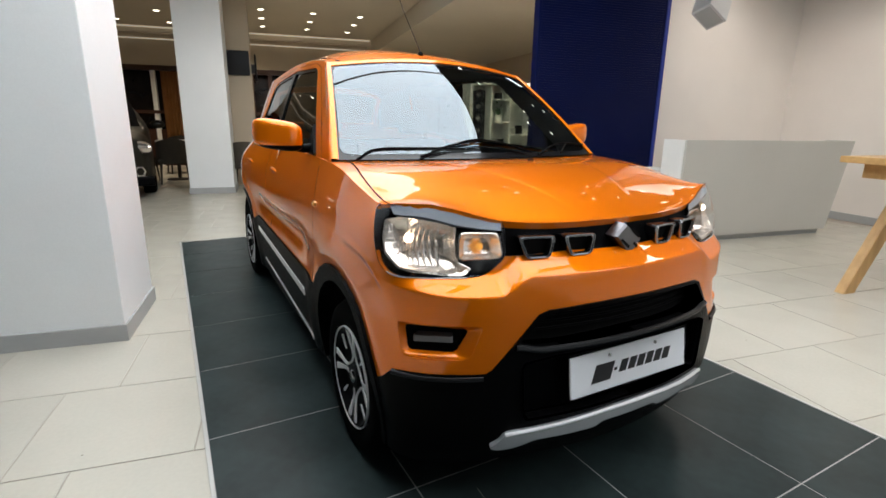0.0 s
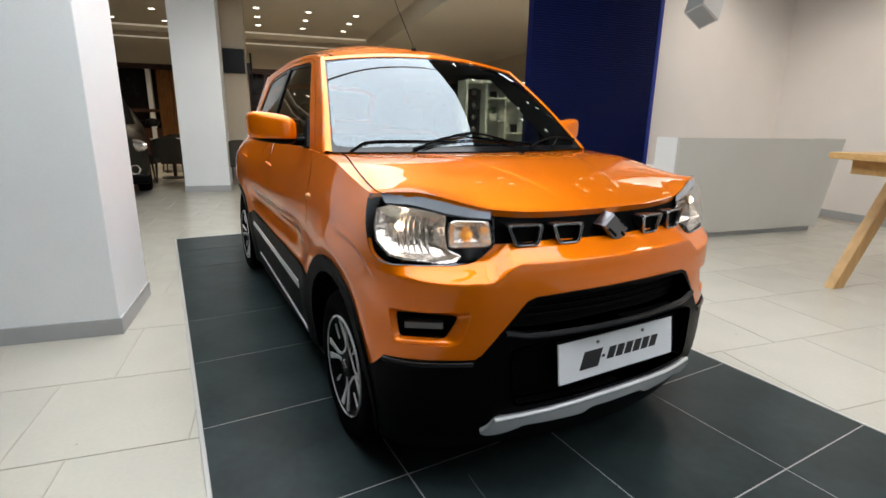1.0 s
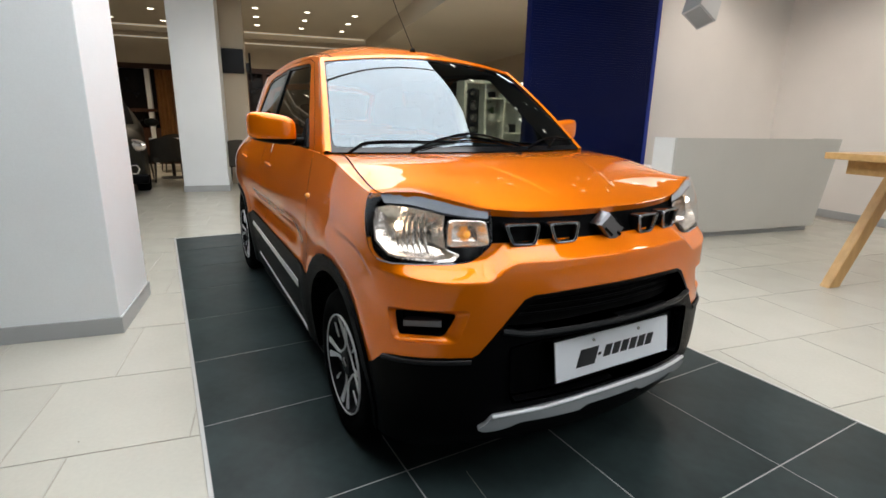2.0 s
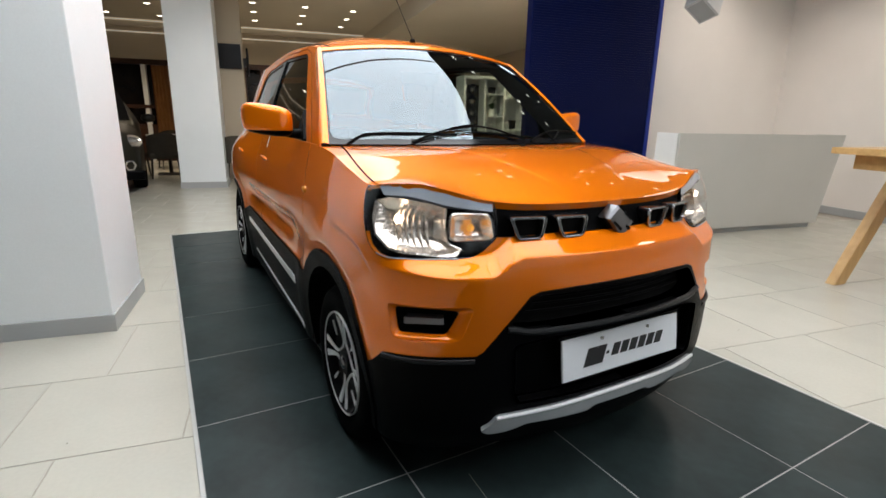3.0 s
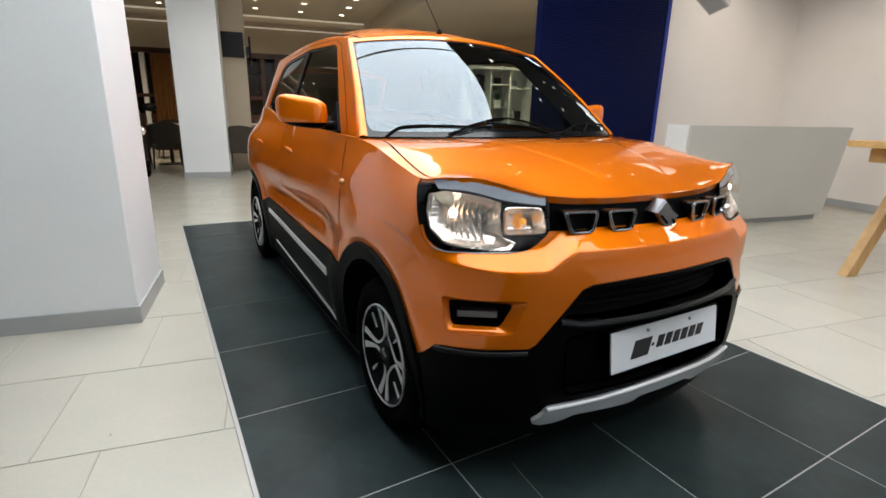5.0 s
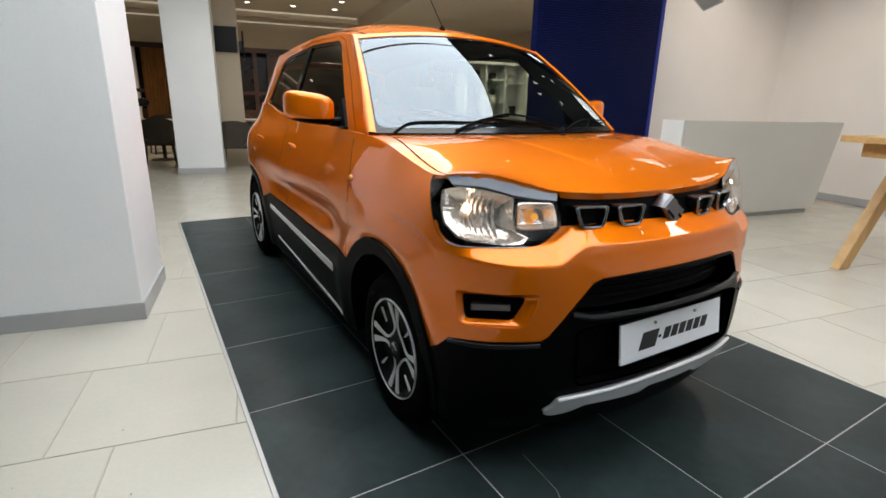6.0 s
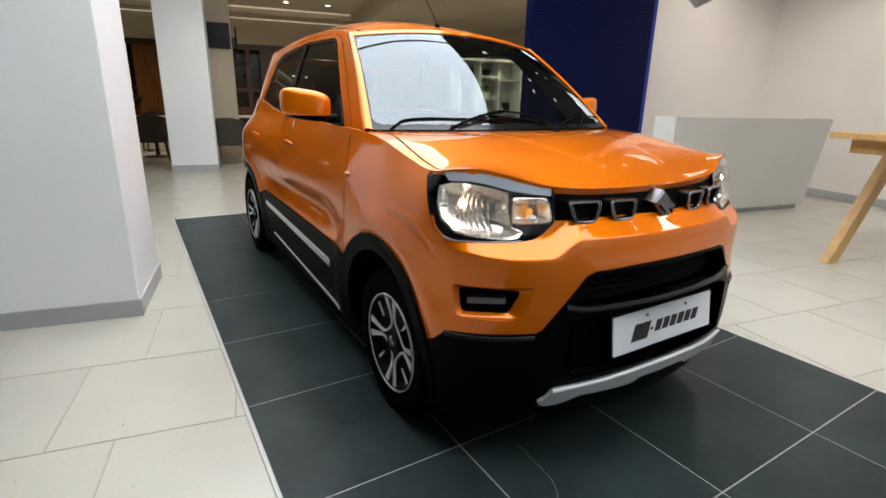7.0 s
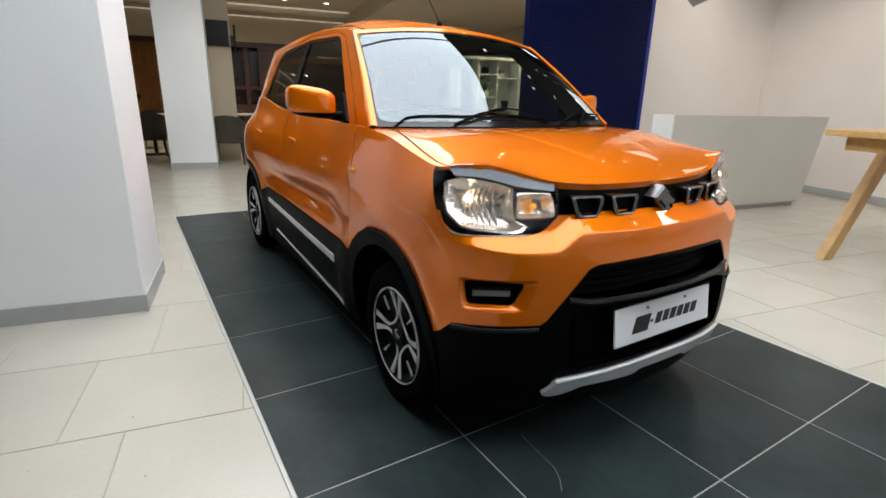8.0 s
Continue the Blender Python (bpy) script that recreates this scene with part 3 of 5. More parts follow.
def cut_sheet(na, nb, place, regions):
    """A flat sheet of na by nb cells, place(i, j) in 0..1 giving (a, b), cut along the outlines of the regions.
    Returns {name: [polygon, ...]}; the first region that holds a piece takes it, 'rest' what is left."""
    bm = bmesh.new()
    grid = [[bm.verts.new((*place(i / na, j / nb), 0)) for j in range(nb + 1)] for i in range(na + 1)]
    for i in range(na):
        for j in range(nb):
            bm.faces.new((grid[i][j], grid[i + 1][j], grid[i + 1][j + 1], grid[i][j + 1]))
    for name, poly in regions:
        lo = (min(p[0] for p in poly) - 1e-4, min(p[1] for p in poly) - 1e-4)
        hi = (max(p[0] for p in poly) + 1e-4, max(p[1] for p in poly) + 1e-4)
        for i in range(len(poly)):
            a, b = Vector((*poly[i], 0)), Vector((*poly[(i + 1) % len(poly)], 0))
            if (b - a).length < 1e-5:
                continue
            elo = (min(a.x, b.x) - 0.004, min(a.y, b.y) - 0.004)
            ehi = (max(a.x, b.x) + 0.004, max(a.y, b.y) + 0.004)
            faces = []
            for f in bm.faces:
                xs, ys = [v.co.x for v in f.verts], [v.co.y for v in f.verts]
                if max(xs) >= elo[0] and min(xs) <= ehi[0] and max(ys) >= elo[1] and min(ys) <= ehi[1]:
                    faces.append(f)
            if faces:
                geom = list({g for f in faces for g in (f, *f.edges, *f.verts)})
                bmesh.ops.bisect_plane(bm, geom=geom, dist=1e-6, plane_co=a, plane_no=Vector((a.y - b.y, b.x - a.x, 0)))
    out = {}
    for f in bm.faces:
        c = f.calc_center_median()
        key = next((name for name, poly in regions if inside(poly, c.x, c.y)), "rest")
        out.setdefault(key, []).append([(round(v.co.x, 6), round(v.co.y, 6)) for v in f.verts])
    bm.free()
    return out


def normal_at(surf, a, b, e=0.004):
    da = surf(a + e, b) - surf(a - e, b)
    db = surf(a, b + e) - surf(a, b - e)
    n = da.cross(db)
    return n.normalized() if n.length > 1e-12 else Vector((0, 0, 1))


def shell(name, polys, surf, mat, parent, out=0.0, wall=0.0, label="", mirror=(1,), turn=1):
    """Panels on a curved sheet, pushed out by that much, with edges that go in by wall."""
    verts, normals, faces = [], [], []
    cache = {}
    for sx in mirror:
        index = {}

        def vertex(p):
            if p not in index:
                if p not in cache:
                    cache[p] = (surf(*p), normal_at(surf, *p) * turn)
                q, n = cache[p]
                q = q + n * out
                index[p] = len(verts)
                verts.append((q.x * sx, q.y, q.z))
                normals.append((n.x * sx, n.y, n.z))
            return index[p]

        count = {}
        for poly in polys:
            ids = [vertex(p) for p in poly]
            faces.append(ids if sx * turn > 0 else ids[::-1])
            for p, q in zip(poly, poly[1:] + poly[:1]):
                key = (min(p, q), max(p, q))
                count[key] = count.get(key, 0) + 1
        if wall:
            for (p, q), c in count.items():
                if c == 1 and not (len(mirror) > 1 and abs(p[0]) < 1e-5 and abs(q[0]) < 1e-5):
                    (pp, pn), (qp, qn) = cache[p], cache[q]
                    quad = [pp + pn * out, qp + qn * out, qp + qn * (out - wall), pp + pn * (out - wall)]
                    side = (quad[1] - quad[0]).cross(pn).normalized()
                    base = len(verts)
                    for w in quad:
                        verts.append((w.x * sx, w.y, w.z))
                        normals.append((side.x * sx, side.y, side.z))
                    faces.append([base + 3, base + 2, base + 1, base] if sx > 0 else [base, base + 1, base + 2, base + 3])
    me = bpy.data.meshes.new(name)
    me.from_pydata(verts, [], faces)
    me.materials.append(mat)
    me.shade_smooth()
    me.normals_split_custom_set_from_vertices(normals)
    ob = new(name, me)
    ob.parent = parent
    return tagged(ob, label)


# ---- the display car: local y runs back from the front axle ----
CAR = Matrix.Translation((0.025, -0.193, 0))
car = thing("car", CAR, "shiny orange small hatchback with black cladding, headlamps on, on dark tiles", "car")
HALF, POWER, NOSE_Y, NOSE_B, TAIL_Y, TAIL_B = 0.752, 3.05, 0.12, 0.83, 2.2, 0.66
SWEEP, CORNER = 0.33, 10.0                           # bow of the nose and squareness of its corners
turns = sorted([math.asin((i / 300) ** (CORNER / 2)) for i in range(301)] + [math.acos((i / 300) ** (CORNER / 2)) for i in range(1, 300)])
ring = []
for t in turns:
    x = HALF * math.sin(t) ** (2 / CORNER)
    ring.append((x, NOSE_Y - NOSE_B + SWEEP * x * x + (NOSE_B - SWEEP * HALF * HALF) * (1 - abs(math.cos(t)) ** (2 / CORNER))))
ring += [(HALF, NOSE_Y + (TAIL_Y - NOSE_Y) * i / 200) for i in range(1, 200)]
ring += [(HALF * abs(math.cos(t)) ** (2 / POWER), TAIL_Y + TAIL_B * math.sin(t) ** (2 / POWER)) for t in (math.pi / 2 * i / 400 for i in range(401))]
RING = np.array(ring)
ARC = np.concatenate([[0], np.cumsum(np.hypot(*np.diff(RING, axis=0).T))])
LENGTH = float(ARC[-1])


def outline(s):
    """The body's outline from above, s metres round from the middle of the nose: place and outward normal."""
    sg = -1 if s < 0 else 1
    s = min(abs(s), 2 * LENGTH - abs(s))
    lo, hi = max(s - 0.012, 0), min(s + 0.012, LENGTH)
    x, y = np.interp((s, s), ARC, RING[:, 0])[0], np.interp((s, s), ARC, RING[:, 1])[0]
    t = Vector((np.interp(hi, ARC, RING[:, 0]) - np.interp(lo, ARC, RING[:, 0]), np.interp(hi, ARC, RING[:, 1]) - np.interp(lo, ARC, RING[:, 1]))).normalized()
    return sg * x, y, sg * t.y, -t.x


def along(y):
    """s on the flank at that y."""
    return float(np.interp(y, RING[:-120, 1], ARC[:-120]))


NOSE_IN = [(0.18, 0.055), (0.24, 0.022), (0.30, 0.006), (0.42, 0.0), (0.56, 0.004), (0.70, 0.012), (0.80, 0.024), (0.96, 0.062)]
SIDE_IN = [(0.18, 0.045), (0.36, 0.022), (0.50, 0.012), (0.62, 0.012), (0.72, 0.002), (0.80, 0.0), (0.90, 0.010), (1.0, 0.036), (1.05, 0.053), (1.16, 0.085)]
TAIL_IN = [(0.18, 0.07), (0.40, 0.0), (0.75, 0.0), (1.0, 0.03), (1.16, 0.07)]
TOP = [(0.0, 0.917), (0.30, 0.919), (0.456, 0.930), (0.528, 0.944), (0.62, 0.965), (0.731, 0.980), (0.849, 0.977), (0.925, 0.965), (0.995, 0.967), (1.11, 0.990), (1.277, 1.029), (1.496, 1.047), (1.946, 1.058), (2.946, 1.088), (3.45, 1.14), (LENGTH, 1.15)]
AXLES = (0.0, 2.38)


def ramp(t):
    """Rises steadily from 0 to 1, with short soft ends."""
    return 0.5 + (math.sqrt((t + 0.0) ** 2 + 0.0012) - math.sqrt((t - 1.0) ** 2 + 0.03)) / 2


def ledge(s):
    return 0.785 - 0.054 * step((abs(s) - 0.375) / 0.11) + 0.028 * step((abs(s) - 0.55) / 0.30)


def ledge_height(s):
    return 0.052 - 0.034 * step((abs(s) - 0.50) / 0.40)


def body(s, z):
    x, y, nx, ny = outline(s)
    if ny < 0:
        d = ny * ny * (curve_at(NOSE_IN, z) + 0.066 * ramp((z - ledge(s)) / ledge_height(s)))
    else:
        d = ny * ny * curve_at(TAIL_IN, z)
    d += nx * nx * curve_at(SIDE_IN, z)
    for a in AXLES:                                  # flares over the wheels
        r = math.hypot(y - a - 0.01, z - 0.29)
        d -= nx * nx * 0.014 * math.exp(-((r - 0.44) / 0.07) ** 2)
    if 0.84 < abs(s) < 1.22:                         # soft crease on the wing
        fade = step((abs(s) - 0.84) / 0.06) * step((1.22 - abs(s)) / 0.12)
        off = z - curve_at(CREASE, abs(s))
        d -= fade * (0.0032 * math.exp(-(off / 0.011) ** 2) - 0.0028 * math.exp(-((off + 0.022) / 0.014) ** 2))
    if y > 1.2:                                      # hips over the rear wheels
        d -= nx * nx * 0.026 * step((y - 1.2) / 0.9) * math.exp(-((z - 0.88) / 0.15) ** 2)
        d += nx * nx * 0.034 * step((y - 1.0) / 1.6) * step((z - 0.92) / 0.15)
    if 0.4 < y < 2.0:                                # hollow along the doors
        d += nx * nx * 0.030 * step((y - 0.4) / 0.3) * step((2.0 - y) / 0.3) * math.exp(-((z - 0.66) / 0.06) ** 2)
    a = abs(s)                                       # rolled top of the corners, over the headlamps
    d += 0.030 * step((a - 0.46) / 0.42) * step((1.28 - a) / 0.36) * max(0, (z - 0.845) / 0.13) ** 1.5
    return Vector((x - nx * d, y - ny * d, z))


def yz(points):
    return [(along(y), z) for y, z in points]


ARCH = [(along(0.01 + 0.335 * math.cos(t)), 0.29 + 0.335 * math.sin(t)) for t in (2 * math.pi * i / 30 for i in range(30))]
ARCH_OUT = [(along(0.01 + 0.405 * math.cos(t)), 0.29 + 0.40 * math.sin(t)) for t in (2 * math.pi * i / 30 for i in range(30))]
ARCH2 = yz([(2.39 + 0.335 * math.cos(t), 0.29 + 0.335 * math.sin(t)) for t in (2 * math.pi * i / 30 for i in range(30))])
ARCH2_OUT = yz([(2.39 + 0.405 * math.cos(t), 0.29 + 0.40 * math.sin(t)) for t in (2 * math.pi * i / 30 for i in range(30))])
HEADLAMP = [(0.962, 0.948), (0.921, 0.895), (0.891, 0.854), (0.865, 0.808), (0.827, 0.787), (0.787, 0.781), (0.687, 0.777), (0.583, 0.775), (0.528, 0.778), (0.499, 0.788), (0.447, 0.826), (0.446, 0.907), (0.456, 0.934), (0.528, 0.949), (0.62, 0.970), (0.731, 0.986), (0.849, 0.986), (0.930, 0.977), (0.958, 0.966)]
FOG_OUT = rounded([(0.795, 0.652), (0.525, 0.650), (0.565, 0.548), (0.775, 0.546)], 0.02)
FOG = rounded([(0.782, 0.634), (0.566, 0.633), (0.606, 0.564), (0.768, 0.560)], 0.016)
GRILLE = [(-0.05, 0.99), (-0.05, 0.832), (0.10, 0.834), (0.25, 0.836), (0.447, 0.830), (0.456, 0.927), (0.456, 0.99)]
LOWER = [(-0.05, 0.694), (0.10, 0.693), (0.198, 0.691), (0.33, 0.685), (0.362, 0.673), (0.500, 0.514), (0.520, 0.503), (0.613, 0.504), (0.708, 0.502), (0.782, 0.496), (0.811, 0.490), (0.850, 0.455), (0.948, 0.40), (0.948, 0.15), (-0.05, 0.15)]
INTAKE = [(-0.05, 0.684), (0.198, 0.681), (0.325, 0.675), (0.350, 0.664), (0.424, 0.590), (0.374, 0.574), (0.285, 0.571), (0.083, 0.577), (-0.05, 0.580)]
LOW_GRILLE = rounded([(-0.05, 0.550), (0.30, 0.545), (0.41, 0.53), (0.40, 0.345), (-0.05, 0.360)], 0.02)
SKID = [(-0.05, 0.338), (0.07, 0.337), (0.274, 0.322), (0.454, 0.310), (0.470, 0.285), (0.502, 0.266), (0.475, 0.252), (0.432, 0.254), (0.391, 0.264), (0.358, 0.277), (0.265, 0.277), (0.143, 0.278), (0.116, 0.295), (-0.05, 0.296)]
SILL = yz([(0.30, 0.515), (0.42, 0.532), (1.86, 0.562), (2.06, 0.50), (2.02, 0.15), (0.30, 0.15)])
STRIP = rounded(yz([(0.565, 0.437), (1.82, 0.498), (1.84, 0.470), (0.565, 0.398)]), 0.006)
SILL_LINE = yz([(0.50, 0.212), (1.72, 0.300), (1.72, 0.288), (0.50, 0.196)])
TAIL_LAMP = [(3.72, 1.04), (4.02, 1.03), (4.02, 0.78), (3.80, 0.76)]
SEAMS = [strip_poly(yz(p), 0.006) for p in (
    [(0.365, 0.535), (0.335, 0.70), (0.318, 0.80), (0.315, 0.92), (0.36, 1.08)],
    [(1.44, 0.55), (1.42, 0.75), (1.41, 1.10)],
    [(1.95, 0.55), (2.02, 0.66), (2.16, 0.78), (2.19, 0.92), (2.16, 1.16)],
)]
CREASE = [(0.84, 0.728), (0.885, 0.764), (0.939, 0.792), (1.004, 0.806), (1.074, 0.813), (1.152, 0.815), (1.22, 0.817)]
REGIONS = [("hole", ARCH), ("hole", ARCH2), ("headlamp", rounded(HEADLAMP, 0.014)), ("fog_bezel", FOG_OUT), ("grille", GRILLE), ("intake", INTAKE), ("skid", rounded(SKID, 0.012)), ("low_grille", LOW_GRILLE),
           ("strip", STRIP), ("sill_line", SILL_LINE), ("arch", ARCH_OUT), ("arch2", ARCH2_OUT), ("lower", LOWER), ("sill", SILL), ("tail_lamp", TAIL_LAMP)] + [("seam%d" % i, p) for i, p in enumerate(SEAMS)]
REGIONS += [("crease%d" % i, strip_poly([(0.06 * k - 0.06, ledge(0.06 * k - 0.06) + dz * ledge_height(0.06 * k - 0.06)) for k in range(20)], w)) for i, (dz, w) in enumerate(((0.0, 0.006), (0.0, 0.016), (1.0, 0.012), (0.5, 0.004)))]
REGIONS += [("crease%d" % (4 + i), strip_poly([(a, b + dz) for a, b in CREASE], 0.008)) for i, dz in enumerate((0.004, -0.008, -0.022))]


def cell(i, j):
    s = LENGTH * i
    return s, 0.185 + (curve_at(TOP, s) - 0.185) * j


sheet = cut_sheet(170, 34, cell, REGIONS)


def split(polys, a):
    left = [p for p in polys if sum(q[0] for q in p) / len(p) < a]
    return left, [p for p in polys if sum(q[0] for q in p) / len(p) >= a]


front, rest = split(sheet["rest"] + [p for i in range(7) for p in sheet.get("crease%d" % i, [])], 0.948)
fender, rest = split(rest, along(0.335))
door_f, rest = split(rest, along(1.42))
door_r, quarter = split(rest, along(2.10))
shell("front_bumper", front, body, PAINT, car, mirror=(1, -1), wall=0.012, label="glossy orange front bumper")
for sx in (-1, 1):
    shell("fender", fender, body, PAINT, car, mirror=(sx,), wall=0.012)
    door_1 = shell("door", door_f, body, PAINT, car, mirror=(sx,), wall=0.012)
    door_2 = shell("door", door_r, body, PAINT, car, mirror=(sx,), wall=0.012)
    shell("quarter_panel", quarter, body, PAINT, car, mirror=(sx,), wall=0.012)
    shell("wheel_arch_trim", sheet["arch"], body, BLACK_PLASTIC, car, out=0.012, wall=0.05, mirror=(sx,), label="black plastic wheel arch trim")
    shell("wheel_arch_trim", sheet["arch2"], body, BLACK_PLASTIC, car, out=0.012, wall=0.05, mirror=(sx,), label="black plastic wheel arch trim")
    shell("sill_cladding", sheet["sill"], body, BLACK_PLASTIC, car, out=0.010, wall=0.03, mirror=(sx,), label="black plastic sill cladding")
    shell("sill_strip", sheet["strip"], body, SILVER, car, out=0.014, wall=0.02, mirror=(sx,), label="silver strip on the sill cladding")
    shell("sill_edge", sheet["sill_line"], body, SILVER, car, out=0.016, wall=0.02, mirror=(sx,), label="bright strip along the sill")
    shell("tail_lamp", sheet["tail_lamp"], body, material("tail_red", (0.4, 0.01, 0.01), 0.1) if sx < 0 else bpy.data.materials["tail_red"], car, mirror=(sx,), wall=0.01)
    for i in range(len(SEAMS)):
        shell("panel_gap", sheet["seam%d" % i], body, SEAM, car, out=-0.007, wall=-0.007, mirror=(sx,), label="dark gap between panels")
    for door, y in ((door_1, 1.22), (door_2, 1.95)):
        bm = bmesh.new()
        p = body(along(y), 0.93)
        bmesh.ops.create_uvsphere(bm, u_segments=20, v_segments=12, radius=1, matrix=Matrix.Translation((sx * p.x, p.y, p.z)) @ Matrix.Rotation(radians(3), 4, "X") @ Matrix.Diagonal((0.011, 0.085, 0.011, 1)))
        part("door_handle", bm, PAINT, door, "orange door handle", True)
shell("lower_bumper", sheet["lower"], body, BLACK_PLASTIC, car, out=0.005, wall=0.03, mirror=(1, -1), label="black plastic lower bumper")
shell("lower_grille", sheet["low_grille"], body, BLACK_PLASTIC, car, out=-0.034, wall=-0.050, mirror=(1, -1))
intake = shell("air_intake", sheet["intake"], body, SEAM, car, out=-0.06, wall=-0.064, mirror=(1, -1), label="deep black air intake")
shell("skid_plate", sheet["skid"], body, SATIN, car, out=0.020, wall=0.04, mirror=(1, -1), label="silver skid plate under the bumper")
ridge = [(0.454, 0.307), (0.36, 0.314), (0.274, 0.319), (0.17, 0.328), (0.07, 0.334), (0.0, 0.335)]
ridge = [(-a, b) for a, b in ridge] + ridge[-2::-1]
grille = shell("grille", sheet["grille"], body, BLACK_PLASTIC, car, out=-0.012, wall=-0.014, mirror=(1, -1), label="black upper grille band")


def on_body(s, z, out=0.0):
    return body(s, z) + normal_at(body, s, z) * out


def add_loft(bm, loops, close=True):
    """Joins loops of points, one after another."""
    rings = [[bm.verts.new(p) for p in loop] for loop in loops]
    for a, b in zip(rings, rings[1:]):
        for k in range(len(a) if close else len(a) - 1):
            bm.faces.new((a[k], a[(k + 1) % len(a)], b[(k + 1) % len(a)], b[k]))
    return rings


def scaled(poly, f, dz=0.0):
    cx, cz = sum(p[0] for p in poly) / len(poly), sum(p[1] for p in poly) / len(poly)
    return [(cx + (p[0] - cx) * f, cz + (p[1] - cz) * f + dz) for p in poly]


# silver tube draws the highlight along the top bevel of the skid plate
bm = bmesh.new()
add_tube(bm, [on_body(a, b, 0.019) for a, b in ridge], 0.006, 8)
part("skid_ridge", bm, SILVER, car, "silver tube as the highlight on the skid plate's top edge", True)

# bars in the intake
for z in (0.612, 0.634, 0.655):
    bm = bmesh.new()
    add_tube(bm, [on_body(s / 10 * 0.36, z, -0.045) for s in range(-10, 11)], 0.004, 6)
    part("bar", bm, BLACK_PLASTIC, intake)
def on_face(s, z, out):
    """On the upright face of the grille band."""
    p = body(s, 0.872)
    n = normal_at(body, s, 0.872)
    n = Vector((n.x, n.y, 0)).normalized()
    return Vector((p.x, p.y, z)) + n * out


# rounded lips of the lower bumper and of the intake, greyer for their highlight
for sx in (-1, 1):
    bm = bmesh.new()
    add_tube(bm, [on_body(sx * (0.525 + 0.285 * i / 14), 0.490 - 0.006 * (i / 14) ** 4, 0.002) for i in range(15)], 0.009, 8)
    part("bumper_lip", bm, LIP_HIGHLIGHT, car, "rounded edge of the lower bumper, greyer for its highlight", True)
bm = bmesh.new()
add_tube(bm, [on_body(0.43 * i / 20, 0.566 + 0.014 * step((abs(i) - 16) / 4), 0.006) for i in range(-20, 21)], 0.010, 8)
part("intake_lip", bm, LIP_HIGHLIGHT, intake, "rounded dark lip below the intake", True)

# four framed slots
for sx in (-1, 1):
    for pts in (((0.140, 0.889), (0.264, 0.889), (0.233, 0.823), (0.150, 0.824)), ((0.291, 0.891), (0.420, 0.892), (0.387, 0.824), (0.303, 0.824))):
        outer = rounded(pts, 0.016)
        bm = bmesh.new()
        add_loft(bm, [[on_face(sx * a, b, out) for a, b in outer] for out in (-0.012, 0.030)])
        slot = part("grille_slot", bm, GLOSS_BLACK, grille, "chrome framed grille slot", True)
        bm = bmesh.new()
        add_loft(bm, [[on_face(sx * a, b, out) for a, b in scaled(outer, f)] for f, out in ((1.0, 0.030), (0.985, 0.034), (0.955, 0.034), (0.945, 0.031), (0.86, 0.032), (0.84, 0.034), (0.80, 0.034), (0.76, 0.026))])
        part("rim", bm, SLOT_RIM, slot, "thin chrome slot frame", True)
        bm = bmesh.new()
        inner = scaled(outer, 0.76)
        rings = add_loft(bm, [[on_face(sx * a, b, 0.026) for a, b in inner], [on_face(sx * a, b, 0.012) for a, b in scaled(inner, 0.97)]])
        bm.faces.new(rings[1])
        part("slot_back", bm, SEAM, slot)
# badge: a plain slanted lozenge
badge = bmesh.new()
poly = [(-0.062, 0.871), (-0.014, 0.912), (0.076, 0.851), (0.018, 0.794)]
loops = [[on_face(a, b, out) for a, b in scaled(poly, f)] for f, out in ((0.92, -0.012), (0.92, 0.026), (0.80, 0.034))]
rings = add_loft(badge, loops)
badge.faces.new(rings[2])
badge = part("badge", badge, BADGE, grille, "plain slanted chrome lozenge badge")
for p, q in (((0.018, 0.884), (0.052, 0.861)), ((-0.030, 0.858), (0.008, 0.831)), ((0.030, 0.842), (0.048, 0.830))):
    bm = bmesh.new()
    rings = add_loft(bm, [[on_face(a, b, out) for a, b in strip_poly([p, q], 0.009)] for out in (0.028, 0.0355)])
    bm.faces.new(rings[1])
    part("slit", bm, SEAM, badge)

# number board with a bar of lettering
PLATE = Matrix.Translation((0.006, -0.699, 0.461)) @ Matrix.Rotation(radians(-8), 4, "X")
plate = box(-0.262, 0.262, -0.004, 0.004, -0.066, 0.066, bevel=0.003, m=PLATE)
plate = part("number_board", plate, PLATE_WHITE, car, "white show plate with a dark bar of lettering")
part("holder", box(-0.235, 0.235, 0.005, 0.040, -0.058, 0.058, bevel=0.006, m=PLATE), BLACK_PLASTIC, plate)
part("top_rail", box(-0.272, 0.262, -0.004, 0.014, 0.067, 0.076, bevel=0.002, m=PLATE), BLACK_PLASTIC, plate, "black rail above the plate")
slant = Matrix(((1, 0, 0.42, 0), (0, 1, 0, 0), (0, 0, 1, 0), (0, 0, 0, 1)))


def lettering_bar(x0, x1, z0, z1):
    part("lettering_bar", box(x0, x1, -0.0055, -0.0042, z0, z1, m=PLATE @ slant), INK, plate, "plain dark bar of lettering")


lettering_bar(-0.165, -0.085, -0.034, 0.022)
lettering_bar(-0.078, -0.066, -0.010, -0.001)
for k in range(6):
    lettering_bar(-0.052 + 0.040 * k, -0.021 + 0.040 * k, -0.020, 0.018)
for x in (-0.100, 0.108):
    part("screw", rod(PLATE @ Vector((x, -0.004, 0.046)), PLATE @ Vector((x, -0.008, 0.046)), 0.0055), DARK_CHROME, plate)

